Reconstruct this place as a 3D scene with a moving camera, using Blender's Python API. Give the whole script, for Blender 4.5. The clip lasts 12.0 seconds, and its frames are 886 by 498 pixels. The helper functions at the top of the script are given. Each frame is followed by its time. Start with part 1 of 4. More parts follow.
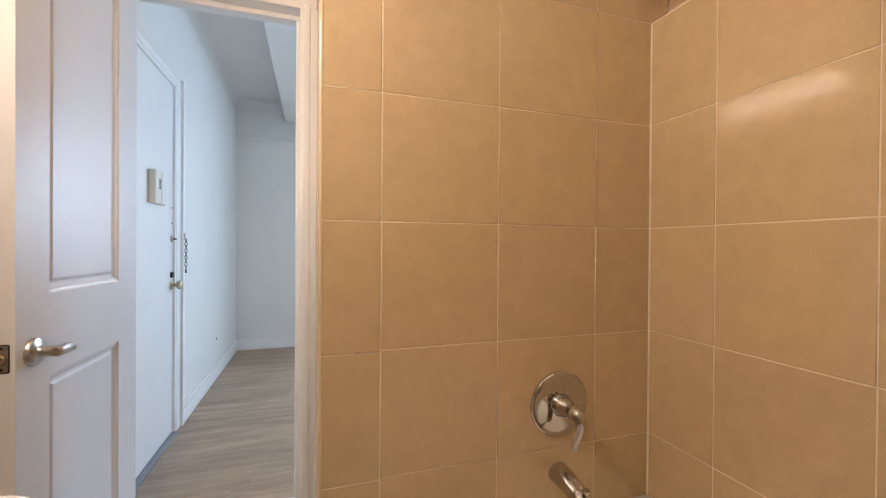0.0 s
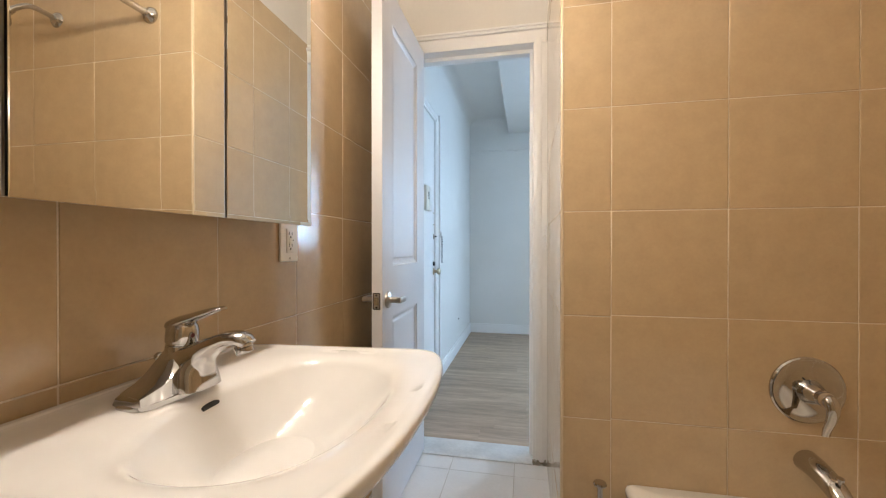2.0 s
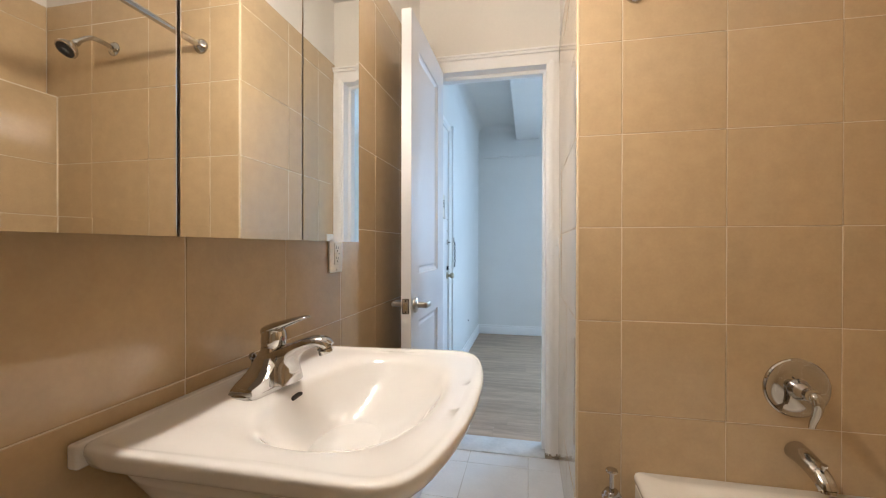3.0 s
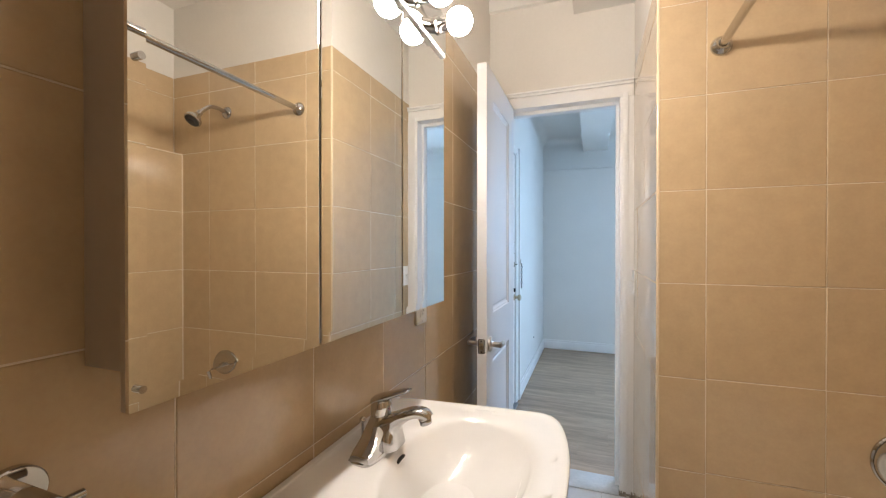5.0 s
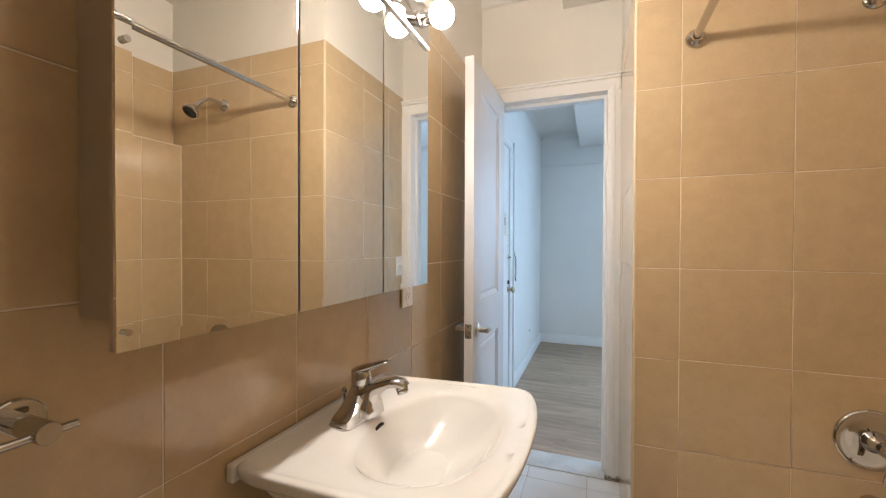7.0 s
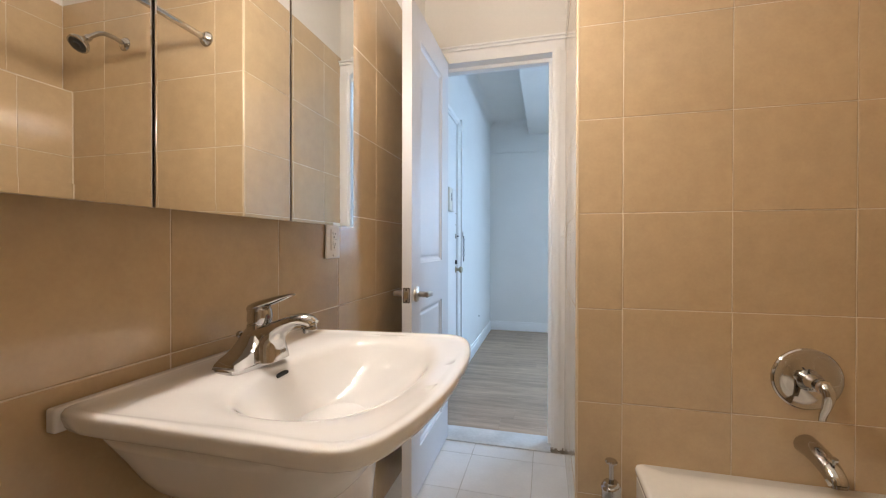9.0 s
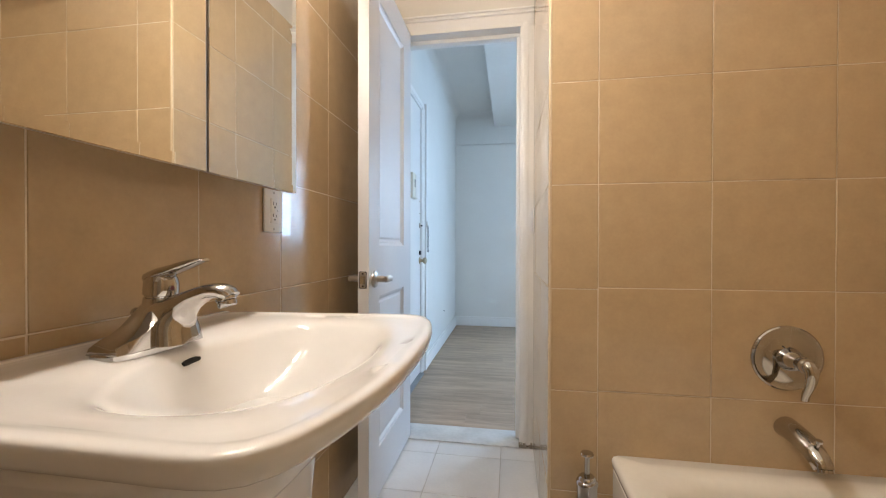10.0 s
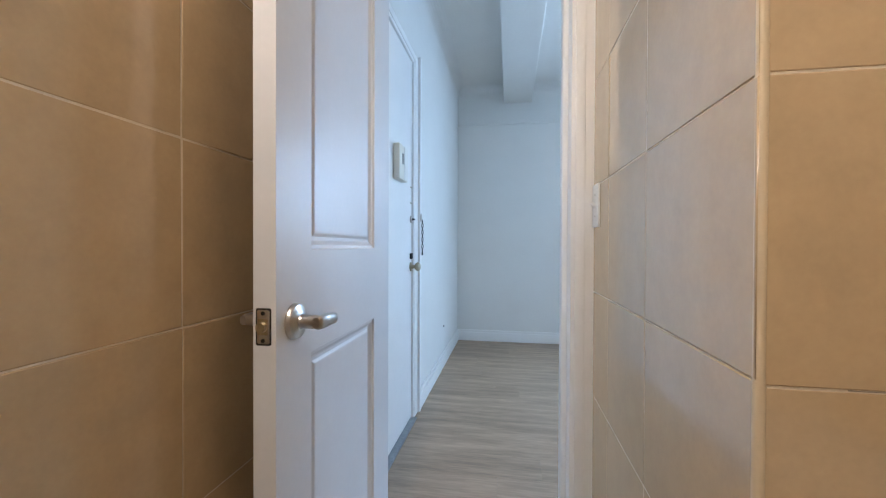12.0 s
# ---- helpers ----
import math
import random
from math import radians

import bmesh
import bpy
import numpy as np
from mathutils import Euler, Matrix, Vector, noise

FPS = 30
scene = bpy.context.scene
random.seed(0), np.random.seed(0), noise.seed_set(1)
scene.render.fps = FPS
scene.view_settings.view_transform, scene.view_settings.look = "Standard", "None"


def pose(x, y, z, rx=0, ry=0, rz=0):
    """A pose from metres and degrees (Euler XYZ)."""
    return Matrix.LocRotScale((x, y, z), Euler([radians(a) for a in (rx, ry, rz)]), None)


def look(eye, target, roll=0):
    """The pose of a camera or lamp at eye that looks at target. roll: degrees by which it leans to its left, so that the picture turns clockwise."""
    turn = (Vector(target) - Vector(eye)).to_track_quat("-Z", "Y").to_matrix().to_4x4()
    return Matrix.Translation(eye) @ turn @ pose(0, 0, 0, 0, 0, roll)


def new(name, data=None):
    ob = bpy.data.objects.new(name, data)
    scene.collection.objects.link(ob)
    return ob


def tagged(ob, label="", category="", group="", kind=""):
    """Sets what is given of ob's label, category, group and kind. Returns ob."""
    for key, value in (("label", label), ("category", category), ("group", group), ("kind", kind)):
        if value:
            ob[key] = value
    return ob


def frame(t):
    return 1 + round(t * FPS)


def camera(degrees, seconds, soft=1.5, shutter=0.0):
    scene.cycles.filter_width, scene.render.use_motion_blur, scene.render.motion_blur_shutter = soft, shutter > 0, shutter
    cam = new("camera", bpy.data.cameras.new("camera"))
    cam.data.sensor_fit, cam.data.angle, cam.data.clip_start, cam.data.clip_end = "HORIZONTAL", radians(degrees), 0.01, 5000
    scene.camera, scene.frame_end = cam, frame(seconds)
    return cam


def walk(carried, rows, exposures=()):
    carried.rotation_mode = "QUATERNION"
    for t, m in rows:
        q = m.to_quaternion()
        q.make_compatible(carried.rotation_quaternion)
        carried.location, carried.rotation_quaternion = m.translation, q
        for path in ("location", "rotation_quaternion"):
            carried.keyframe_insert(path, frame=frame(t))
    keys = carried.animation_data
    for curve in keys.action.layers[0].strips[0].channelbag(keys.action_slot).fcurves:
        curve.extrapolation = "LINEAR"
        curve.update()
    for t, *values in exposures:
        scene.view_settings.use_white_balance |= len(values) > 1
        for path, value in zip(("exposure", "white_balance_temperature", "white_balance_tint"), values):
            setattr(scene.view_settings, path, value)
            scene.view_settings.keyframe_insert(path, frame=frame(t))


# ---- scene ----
cam = camera(96.0, 12.0, soft=1.2)
PATH = [
    (0, (-0.153, -0.942, 1.121), (0.466, 0.96, 1.11), 0.4),
    (0.5, (-0.186, -1.019, 1.081), (0.241, 0.935, 1.069), 0.3),
    (1, (-0.223, -1.097, 1.044), (-0.151, 0.902, 1.034), 0.2),
    (1.5, (-0.254, -1.167, 1.057), (-0.575, 0.807, 1.05), 0.1),
    (2, (-0.246, -1.241, 1.075), (-0.65, 0.717, 1.065), 0.0),
    (2.5, (-0.276, -1.335, 1.103), (-0.686, 0.622, 1.094), 0.1),
    (3, (-0.299, -1.398, 1.114), (-0.717, 0.557, 1.106), 0.1),
    (3.2, (-0.301, -1.415, 1.133), (-0.735, 0.538, 1.123), 0.1),
    (4.8, (-0.341, -1.494, 1.292), (-1.019, 0.387, 1.278), 0.0),
    (5, (-0.343, -1.497, 1.301), (-1.044, 0.376, 1.29), 0.0),
    (5.5, (-0.332, -1.501, 1.318), (-1.057, 0.363, 1.307), 0.0),
    (6, (-0.312, -1.516, 1.314), (-1.037, 0.348, 1.302), 0.0),
    (6.5, (-0.284, -1.532, 1.289), (-1.005, 0.333, 1.278), 0.0),
    (6.7, (-0.276, -1.532, 1.277), (-0.989, 0.337, 1.254), 0.2),
    (8.3, (-0.226, -1.429, 1.148), (-0.93, 0.443, 1.142), -0.1),
    (8.5, (-0.224, -1.411, 1.126), (-0.884, 0.477, 1.114), 0.1),
    (9, (-0.238, -1.375, 1.073), (-0.737, 0.562, 1.06), 0.1),
    (9.5, (-0.252, -1.331, 1.011), (-0.62, 0.635, 0.999), 0.2),
    (10, (-0.257, -1.232, 0.997), (-0.587, 0.741, 0.983), 0.1),
    (10.5, (-0.253, -1.101, 0.988), (-0.581, 0.871, 0.973), 0.2),
    (11, (-0.258, -0.958, 1.007), (-0.587, 1.015, 0.992), 0.2),
    (11.5, (-0.311, -0.739, 1.02), (-0.638, 1.234, 1.003), 0.4),
    (11.7, (-0.345, -0.617, 1.016), (-0.671, 1.356, 0.994), 0.4),
    (12, (-0.384, -0.441, 1.01), (-0.715, 1.532, 0.99), 0.2),
]
walk(cam, [(t, look(eye, target, roll)) for t, eye, target, roll in PATH],
     [(0, 0.03, 7100, 18), (0.6, 0.05, 7500, 16), (1.0, 0.05, 7300, 13), (1.7, 0.03, 6600, 11), (2.5, 0.04, 6340, 11), (3.1, 0.04, 6180, 11), (5.0, 0.06, 6060, 11), (5.6, 0.03, 6330, 11), (6.7, 0.02, 6350, 11), (8.4, 0.02, 5600, 13), (9.4, 0.06, 6450, 12), (10.5, 0.03, 6200, 11), (12, -0.07, 6050, 12)])


# ---- world and light ----
world = bpy.data.worlds.new("sky")
scene.world = world
world.use_nodes = True
wn = world.node_tree.nodes
sky = wn.new("ShaderNodeTexSky")
sky.sky_type = "NISHITA"
sky.sun_disc = False
sky.sun_elevation, sky.sun_rotation = radians(35), radians(200)
wn["Background"].inputs["Strength"].default_value = 0.1
world.node_tree.links.new(sky.outputs["Color"], wn["Background"].inputs["Color"])

sun = new("sun", bpy.data.lights.new("sun", "SUN"))
sun.data.energy, sun.data.angle, sun.data.color = 2.0, radians(0.5), (1.0, 0.95, 0.88)
sun.matrix_world = look((0, -4, 6), (0.8, 0, 0))

BULB_STRENGTH = 182.0
BULB_COLOUR = (1.0, 0.875, 0.735)
daylight = new("window_daylight", bpy.data.lights.new("window_daylight", "AREA"))
daylight.data.shape, daylight.data.size, daylight.data.size_y = "RECTANGLE", 1.5, 1.3
daylight.data.energy, daylight.data.color = 192.0, (0.47, 0.71, 1.0)
daylight.matrix_world = look((2.05, 4.03, 1.75), (1.3, 2.0, 0.8))


# ---- materials ----
def material(name, colour, rough=0.5, metal=0.0, vary=0.0, scale=6.0, fine=80.0, bump=0.0, bump_scale=None, island=False,
             stretch=(1, 1, 1), coat=0.0, coat_rough=0.08, coat_ior=1.5, rough_vary=0.0, tint=None, own=0.0, lo=0.45, hi=1.05):
    """A procedural surface: base colour with large and fine variation, gloss and relief."""
    m = bpy.data.materials.new(name)
    m.use_nodes = True
    nt = m.node_tree
    p = nt.nodes["Principled BSDF"]
    p.inputs["Roughness"].default_value = rough
    p.inputs["Metallic"].default_value = metal
    p.inputs["Coat Weight"].default_value = coat
    p.inputs["Coat Roughness"].default_value = coat_rough
    p.inputs["Coat IOR"].default_value = coat_ior
    p.inputs["Base Color"].default_value = (*colour, 1)
    geo = nt.nodes.new("ShaderNodeNewGeometry")
    mapping = nt.nodes.new("ShaderNodeMapping")
    mapping.inputs["Scale"].default_value = stretch
    nt.links.new(geo.outputs["Position"], mapping.inputs["Vector"])
    info = nt.nodes.new("ShaderNodeObjectInfo")
    shift = nt.nodes.new("ShaderNodeVectorMath")
    shift.operation = "MULTIPLY_ADD"
    nt.links.new(info.outputs["Random"], shift.inputs[0])
    shift.inputs[1].default_value = (37.0, 17.0, 23.0)
    nt.links.new(mapping.outputs["Vector"], shift.inputs[2])
    where = shift.outputs["Vector"]

    def noise_at(s, detail=4.0, rough_=0.55):
        n = nt.nodes.new("ShaderNodeTexNoise")
        n.inputs["Scale"].default_value, n.inputs["Detail"].default_value, n.inputs["Roughness"].default_value = s, detail, rough_
        nt.links.new(where, n.inputs["Vector"])
        return n.outputs["Fac"]

    if vary:
        big, small = noise_at(scale), noise_at(fine, 2.0)
        add = nt.nodes.new("ShaderNodeMath")
        add.operation = "MULTIPLY_ADD"
        nt.links.new(small, add.inputs[0])
        add.inputs[1].default_value = 0.5
        nt.links.new(big, add.inputs[2])
        last = add.outputs[0]
        if own:
            more = nt.nodes.new("ShaderNodeMath")
            more.operation = "MULTIPLY_ADD"
            nt.links.new(info.outputs["Random"], more.inputs[0])
            more.inputs[1].default_value = own
            nt.links.new(last, more.inputs[2])
            last = more.outputs[0]
        ramp = nt.nodes.new("ShaderNodeMapRange")
        ramp.inputs["From Min"].default_value, ramp.inputs["From Max"].default_value = lo, hi + own
        nt.links.new(last, ramp.inputs["Value"])
        mix = nt.nodes.new("ShaderNodeMix")
        mix.data_type = "RGBA"
        dark = tint or tuple(c * (1 - vary) for c in colour)
        mix.inputs["A"].default_value = (*dark, 1)
        mix.inputs["B"].default_value = (*[min(1, c * (1 + 0.5 * vary)) for c in colour], 1)
        nt.links.new(ramp.outputs["Result"], mix.inputs["Factor"])
        nt.links.new(mix.outputs["Result"], p.inputs["Base Color"])
    if rough_vary:
        rr = nt.nodes.new("ShaderNodeMapRange")
        rr.inputs["To Min"].default_value, rr.inputs["To Max"].default_value = rough - rough_vary, rough + rough_vary
        nt.links.new(noise_at(scale * 2.3), rr.inputs["Value"])
        nt.links.new(rr.outputs["Result"], p.inputs["Roughness"])
    if bump:
        b = nt.nodes.new("ShaderNodeBump")
        b.inputs["Strength"].default_value = bump
        b.inputs["Distance"].default_value = 0.002
        nt.links.new(noise_at(bump_scale or fine, 3.0), b.inputs["Height"])
        nt.links.new(b.outputs["Normal"], p.inputs["Normal"])
    return m


TILE = material("beige_glazed_tile", (0.532, 0.392, 0.232), 0.17, vary=0.12, scale=19, fine=110, bump=0.022, bump_scale=14, rough_vary=0.03, own=0.25, coat=0.42, coat_rough=0.012, coat_ior=1.62)
GROUT = material("cream_grout", (0.70, 0.60, 0.45), 0.85, vary=0.2, scale=12, fine=200, bump=0.3)
FLOOR_TILE = material("white_floor_tile", (0.69, 0.675, 0.66), 0.3, vary=0.12, scale=6, fine=90, bump=0.06, bump_scale=20, own=0.2)
FLOOR_GROUT = material("grey_floor_grout", (0.46, 0.42, 0.37), 0.9, vary=0.25, scale=10, fine=150, bump=0.3)
WALL_PAINT = material("white_wall_paint", (0.76, 0.75, 0.72), 0.55, vary=0.04, scale=2.5, fine=60, bump=0.15, bump_scale=45)
BATH_PAINT = material("cream_white_bathroom_paint", (0.72, 0.685, 0.63), 0.5, vary=0.05, scale=2.5, fine=60, bump=0.15, bump_scale=45)
GLOSS_PAINT = material("white_gloss_paint", (0.86, 0.85, 0.835), 0.34, vary=0.04, scale=5, fine=90, bump=0.05, bump_scale=24)
CEIL_PAINT = material("ceiling_paint", (0.78, 0.765, 0.73), 0.7, vary=0.05, scale=2, fine=50, bump=0.12, bump_scale=30)
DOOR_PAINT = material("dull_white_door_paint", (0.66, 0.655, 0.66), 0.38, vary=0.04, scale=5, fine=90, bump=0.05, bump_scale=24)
PORCELAIN = material("white_porcelain", (0.80, 0.79, 0.775), 0.045, vary=0.03, scale=4, fine=40, coat=0.4)
ENAMEL = material("white_bathtub_enamel", (0.88, 0.86, 0.80), 0.14, vary=0.05, scale=5, fine=60, coat=0.3)
CHROME = material("chrome", (0.54, 0.53, 0.52), 0.06, metal=1.0, vary=0.05, scale=20, fine=300)
NICKEL = material("satin_nickel", (0.55, 0.52, 0.48), 0.28, metal=1.0, vary=0.12, scale=30, fine=400)
BRASS = material("worn_brass", (0.52, 0.45, 0.32), 0.32, metal=1.0, vary=0.3, scale=40, fine=300)
DARK = material("dark_gap", (0.02, 0.018, 0.016), 0.6)
BLACK_METAL = material("black_metal", (0.03, 0.03, 0.032), 0.4, metal=0.6, vary=0.3, scale=40)
MIRROR = material("mirror_glass", (0.88, 0.89, 0.87), 0.012, metal=1.0)
# white cabinet: the shade on its sides is put into this tan base colour
CABINET = material("shade_toned_white_laminate", (0.46, 0.375, 0.29), 0.35, vary=0.04)
PLASTIC = material("white_plastic", (0.82, 0.80, 0.76), 0.3, vary=0.03)
PLANK = material("grey_oak_vinyl_plank", (0.40, 0.280, 0.190), 0.45, vary=0.42, scale=2.6, fine=14, stretch=(0.8, 8.0, 1.0), bump=0.12, bump_scale=60, own=0.12, lo=0.58, hi=0.95)
PLANK_GAP = material("plank_gap", (0.27, 0.21, 0.16), 0.8, vary=0.2)
MARBLE = material("white_marble_saddle", (0.62, 0.61, 0.60), 0.3, vary=0.22, scale=9, fine=60, bump=0.1)
STEEL_GREY = material("grey_metal_saddle", (0.33, 0.34, 0.36), 0.4, metal=0.7, vary=0.25, scale=20)
RUBBER = material("black_rubber", (0.03, 0.03, 0.03), 0.7, vary=0.2)
GRIME = material("dirty_caulk", (0.36, 0.31, 0.25), 0.85, vary=0.6, scale=40, fine=200, bump=0.6)

GLASS = bpy.data.materials.new("window_glass")
GLASS.use_nodes = True
gp = GLASS.node_tree.nodes["Principled BSDF"]
gp.inputs["Transmission Weight"].default_value, gp.inputs["Roughness"].default_value, gp.inputs["IOR"].default_value = 1.0, 0.0, 1.45

BULB = bpy.data.materials.new("lit_frosted_bulb")
BULB.use_nodes = True
bp = BULB.node_tree.nodes["Principled BSDF"]
bp.inputs["Base Color"].default_value = (0.9, 0.88, 0.84, 1)
bp.inputs["Emission Color"].default_value = (*BULB_COLOUR, 1)
bp.inputs["Emission Strength"].default_value = BULB_STRENGTH


# ---- building helpers ----
def box(bm, x0, x1, y0, y1, z0, z1, bevel=0.0, seg=2):
    """A box between the given bounds, its edges rounded by bevel."""
    got = bmesh.ops.create_cube(bm, size=1.0)["verts"]
    bmesh.ops.scale(bm, vec=(x1 - x0, y1 - y0, z1 - z0), verts=got)
    bmesh.ops.translate(bm, vec=((x0 + x1) / 2, (y0 + y1) / 2, (z0 + z1) / 2), verts=got)
    if bevel:
        edges = list({e for v in got for e in v.link_edges})
        bmesh.ops.bevel(bm, geom=edges, offset=bevel, segments=seg, profile=0.6, affect="EDGES")


def rod(bm, a, b, r0, r1=None, n=20, caps=True):
    """A round bar from a to b."""
    a, b = Vector(a), Vector(b)
    turn = (b - a).to_track_quat("Z", "Y").to_matrix().to_4x4()
    bmesh.ops.create_cone(bm, cap_ends=caps, segments=n, radius1=r0, radius2=r0 if r1 is None else r1, depth=(b - a).length,
                          matrix=Matrix.Translation((a + b) / 2) @ turn)


def lathe(bm, profile, m=Matrix.Identity(4), n=32):
    """Turns a profile of (radius, height) about the z axis of m."""
    rings = []
    for r, h in profile:
        if r < 1e-6:
            rings.append([bm.verts.new(m @ Vector((0, 0, h)))])
        else:
            rings.append([bm.verts.new(m @ Vector((r * math.cos(2 * math.pi * k / n), r * math.sin(2 * math.pi * k / n), h))) for k in range(n)])
    for lo, hi in zip(rings, rings[1:]):
        for k in range(n):
            k2 = (k + 1) % n
            loop = [lo[k % len(lo)], lo[k2 % len(lo)], hi[k2 % len(hi)], hi[k % len(hi)]]
            loop = [v for i, v in enumerate(loop) if v not in loop[:i]]
            if len(loop) > 2:
                bm.faces.new(loop)


def loft(bm, loops, cap_first=True, cap_last=True):
    """Skins closed loops of equal length."""
    rings = [[bm.verts.new(p) for p in loop] for loop in loops]
    n = len(rings[0])
    for lo, hi in zip(rings, rings[1:]):
        for k in range(n):
            bm.faces.new((lo[k], lo[(k + 1) % n], hi[(k + 1) % n], hi[k]))
    if cap_first:
        bm.faces.new(rings[0][::-1])
    if cap_last:
        bm.faces.new(rings[-1])


def tube(bm, path, widths, heights=None, n=16, side=Vector((0, 1, 0)), square=2.0):
    """A tube along path with half widths and half heights at each point; square above 2 gives flatter sides."""
    path = [Vector(p) for p in path]
    heights = heights or widths
    loops = []
    for i, p in enumerate(path):
        ahead = (path[min(i + 1, len(path) - 1)] - path[max(i - 1, 0)]).normalized()
        up = side.cross(ahead).normalized()
        ring = []
        for k in range(n):
            a = 2 * math.pi * k / n
            c, s = math.cos(a), math.sin(a)
            c, s = math.copysign(abs(c) ** (2 / square), c), math.copysign(abs(s) ** (2 / square), s)
            ring.append(p + side * c * widths[i] + up * s * heights[i])
        loops.append(ring)
    loft(bm, loops)


def smooth(points, n=6):
    """Catmull-Rom points through the given ones."""
    pts = [np.array(p, float) for p in points]
    pts = [2 * pts[0] - pts[1]] + pts + [2 * pts[-1] - pts[-2]]
    out = []
    for a, b, c, d in zip(pts, pts[1:], pts[2:], pts[3:]):
        for k in range(n):
            t = k / n
            out.append(0.5 * (2 * b + (c - a) * t + (2 * a - 5 * b + 4 * c - d) * t * t + (3 * b - a - 3 * c + d) * t ** 3))
    out.append(pts[-2])
    return [tuple(p) for p in out]


def mesh_of(name, bm, mat, soft=True, angle=38):
    me = bpy.data.meshes.new(name)
    bmesh.ops.recalc_face_normals(bm, faces=bm.faces)
    if soft:
        for f in bm.faces:
            f.smooth = True
        for e in bm.edges:
            e.smooth = len(e.link_faces) == 2 and e.calc_face_angle(0.0) < radians(angle)
    bm.to_mesh(me)
    bm.free()
    me.materials.append(mat)
    return me


def part(name, bm, mat, parent=None, label="", soft=True, angle=38):
    """Links a bmesh as one mesh object, under a thing or a part."""
    ob = new(name, mesh_of(name, bm, mat, soft, angle))
    if parent:
        ob.parent = parent
        ob.matrix_parent_inverse = parent.matrix_basis.inverted() if parent.parent is None else Matrix.Identity(4)
    if label:
        ob["label"] = label
    return ob


def thing(name, base, label, category, group=""):
    """An empty at the thing's base that parents its parts."""
    ob = new(name)
    ob.empty_display_size = 0.05
    ob.matrix_basis = Matrix.Translation(base)
    return tagged(ob, label, category, group)


def structure(name, bm, mat, label, category, soft=False):
    return tagged(part(name, bm, mat, None, "", soft), label, category, "", "structure")


def one(name, mat, parent, *args, label="", **more):
    """A part that is one box."""
    bm = bmesh.new()
    box(bm, *args, **more)
    return part(name, bm, mat, parent, label)


# ---- plan (metres): the basin wall is west, the tap wall north, the bathroom door in the north wall of its recess ----
WEST, EAST, LEDGE_EAST = -0.903, 0.866, 0.803
RETURN = -0.142
DOOR_WALL = 0.80
HALL_S = 0.92
SOUTH, TUB_SOUTH = -3.0, -1.53
CEIL, SOFFIT = 2.755, 2.57
TILE_TOP = 2.20
PITCH, JOINT = 0.3045, 0.0026
ROWS_Z = [1.180 + PITCH * k for k in range(-4, 4)]
HALL_W, HALL_N, HALL_E, HALL_CEIL = -0.935, 3.78, 5.2, 2.66

# ---- walls, floors and ceilings of the bathroom ----
def wall(name, label, *b):
    bm = bmesh.new()
    box(bm, *b)
    return structure(name, bm, BATH_PAINT, label, "wall")


wall_west = wall("wall_west", "beige tiled bathroom wall behind the basin, painted white above", WEST - 0.16, WEST - 0.004, SOUTH, DOOR_WALL, 0, CEIL + 0.1)
wall_north = wall("wall_north", "beige tiled wall with the bath taps, painted white above", RETURN + 0.004, EAST + 0.2, 0.004, HALL_S, 0, CEIL + 0.1)
wall_east = wall("wall_east", "beige tiled wall along the bathtub with a recessed upper part", EAST + 0.004, EAST + 0.2, TUB_SOUTH, 0.004, 0, CEIL + 0.1)
wall_tub_end = wall("wall_tub_end", "plain tiled end wall of the bathtub", 0.0, EAST + 0.2, SOUTH, TUB_SOUTH - 0.004, 0, CEIL + 0.1)
wall_south = wall("wall_south", "beige tiled bathroom back wall, painted white above", WEST - 0.16, 0.0, SOUTH - 0.15, SOUTH - 0.004, 0, CEIL + 0.1)

OPEN_W, OPEN_E, OPEN_TOP = -0.838, -0.208, 2.085
bm = bmesh.new()
box(bm, WEST - 0.16, OPEN_W - 0.02, DOOR_WALL, HALL_S, 0, CEIL + 0.1)
box(bm, OPEN_E + 0.02, RETURN + 0.004, DOOR_WALL, HALL_S, 0, CEIL + 0.1)
box(bm, OPEN_W - 0.02, OPEN_E + 0.02, DOOR_WALL, HALL_S, OPEN_TOP + 0.02, CEIL + 0.1)
wall_door = structure("wall_doorway", bm, BATH_PAINT, "white painted wall with the bathroom doorway through it", "wall")

bm = bmesh.new()
box(bm, WEST - 0.16, EAST + 0.2, SOUTH - 0.15, HALL_S, CEIL, CEIL + 0.12)
structure("ceiling", bm, BATH_PAINT, "white painted bathroom ceiling", "ceiling")
bm = bmesh.new()
box(bm, -0.44, EAST + 0.006, SOUTH, DOOR_WALL - 0.001, SOFFIT, CEIL + 0.001)
structure("ceiling_soffit", bm, BATH_PAINT, "lower painted ceiling soffit over the bathtub side", "ceiling")

bm = bmesh.new()
box(bm, WEST - 0.01, EAST, SOUTH, DOOR_WALL - 0.01, -0.12, -0.0015)
floor = structure("floor", bm, FLOOR_GROUT, "white ceramic tiled bathroom floor with grey joints", "floor")

# the lower part of the east wall stands proud and ends in a tiled ledge
bm = bmesh.new()
box(bm, LEDGE_EAST + 0.0012, EAST + 0.004, TUB_SOUTH, 0.0, 0, 1.789)
ledge = part("ledge_bed", bm, GROUT, wall_east, "", False)


def bed(parent, *b):
    bm = bmesh.new()
    box(bm, *b)
    return part("grout_bed", bm, GROUT, parent, "", False)


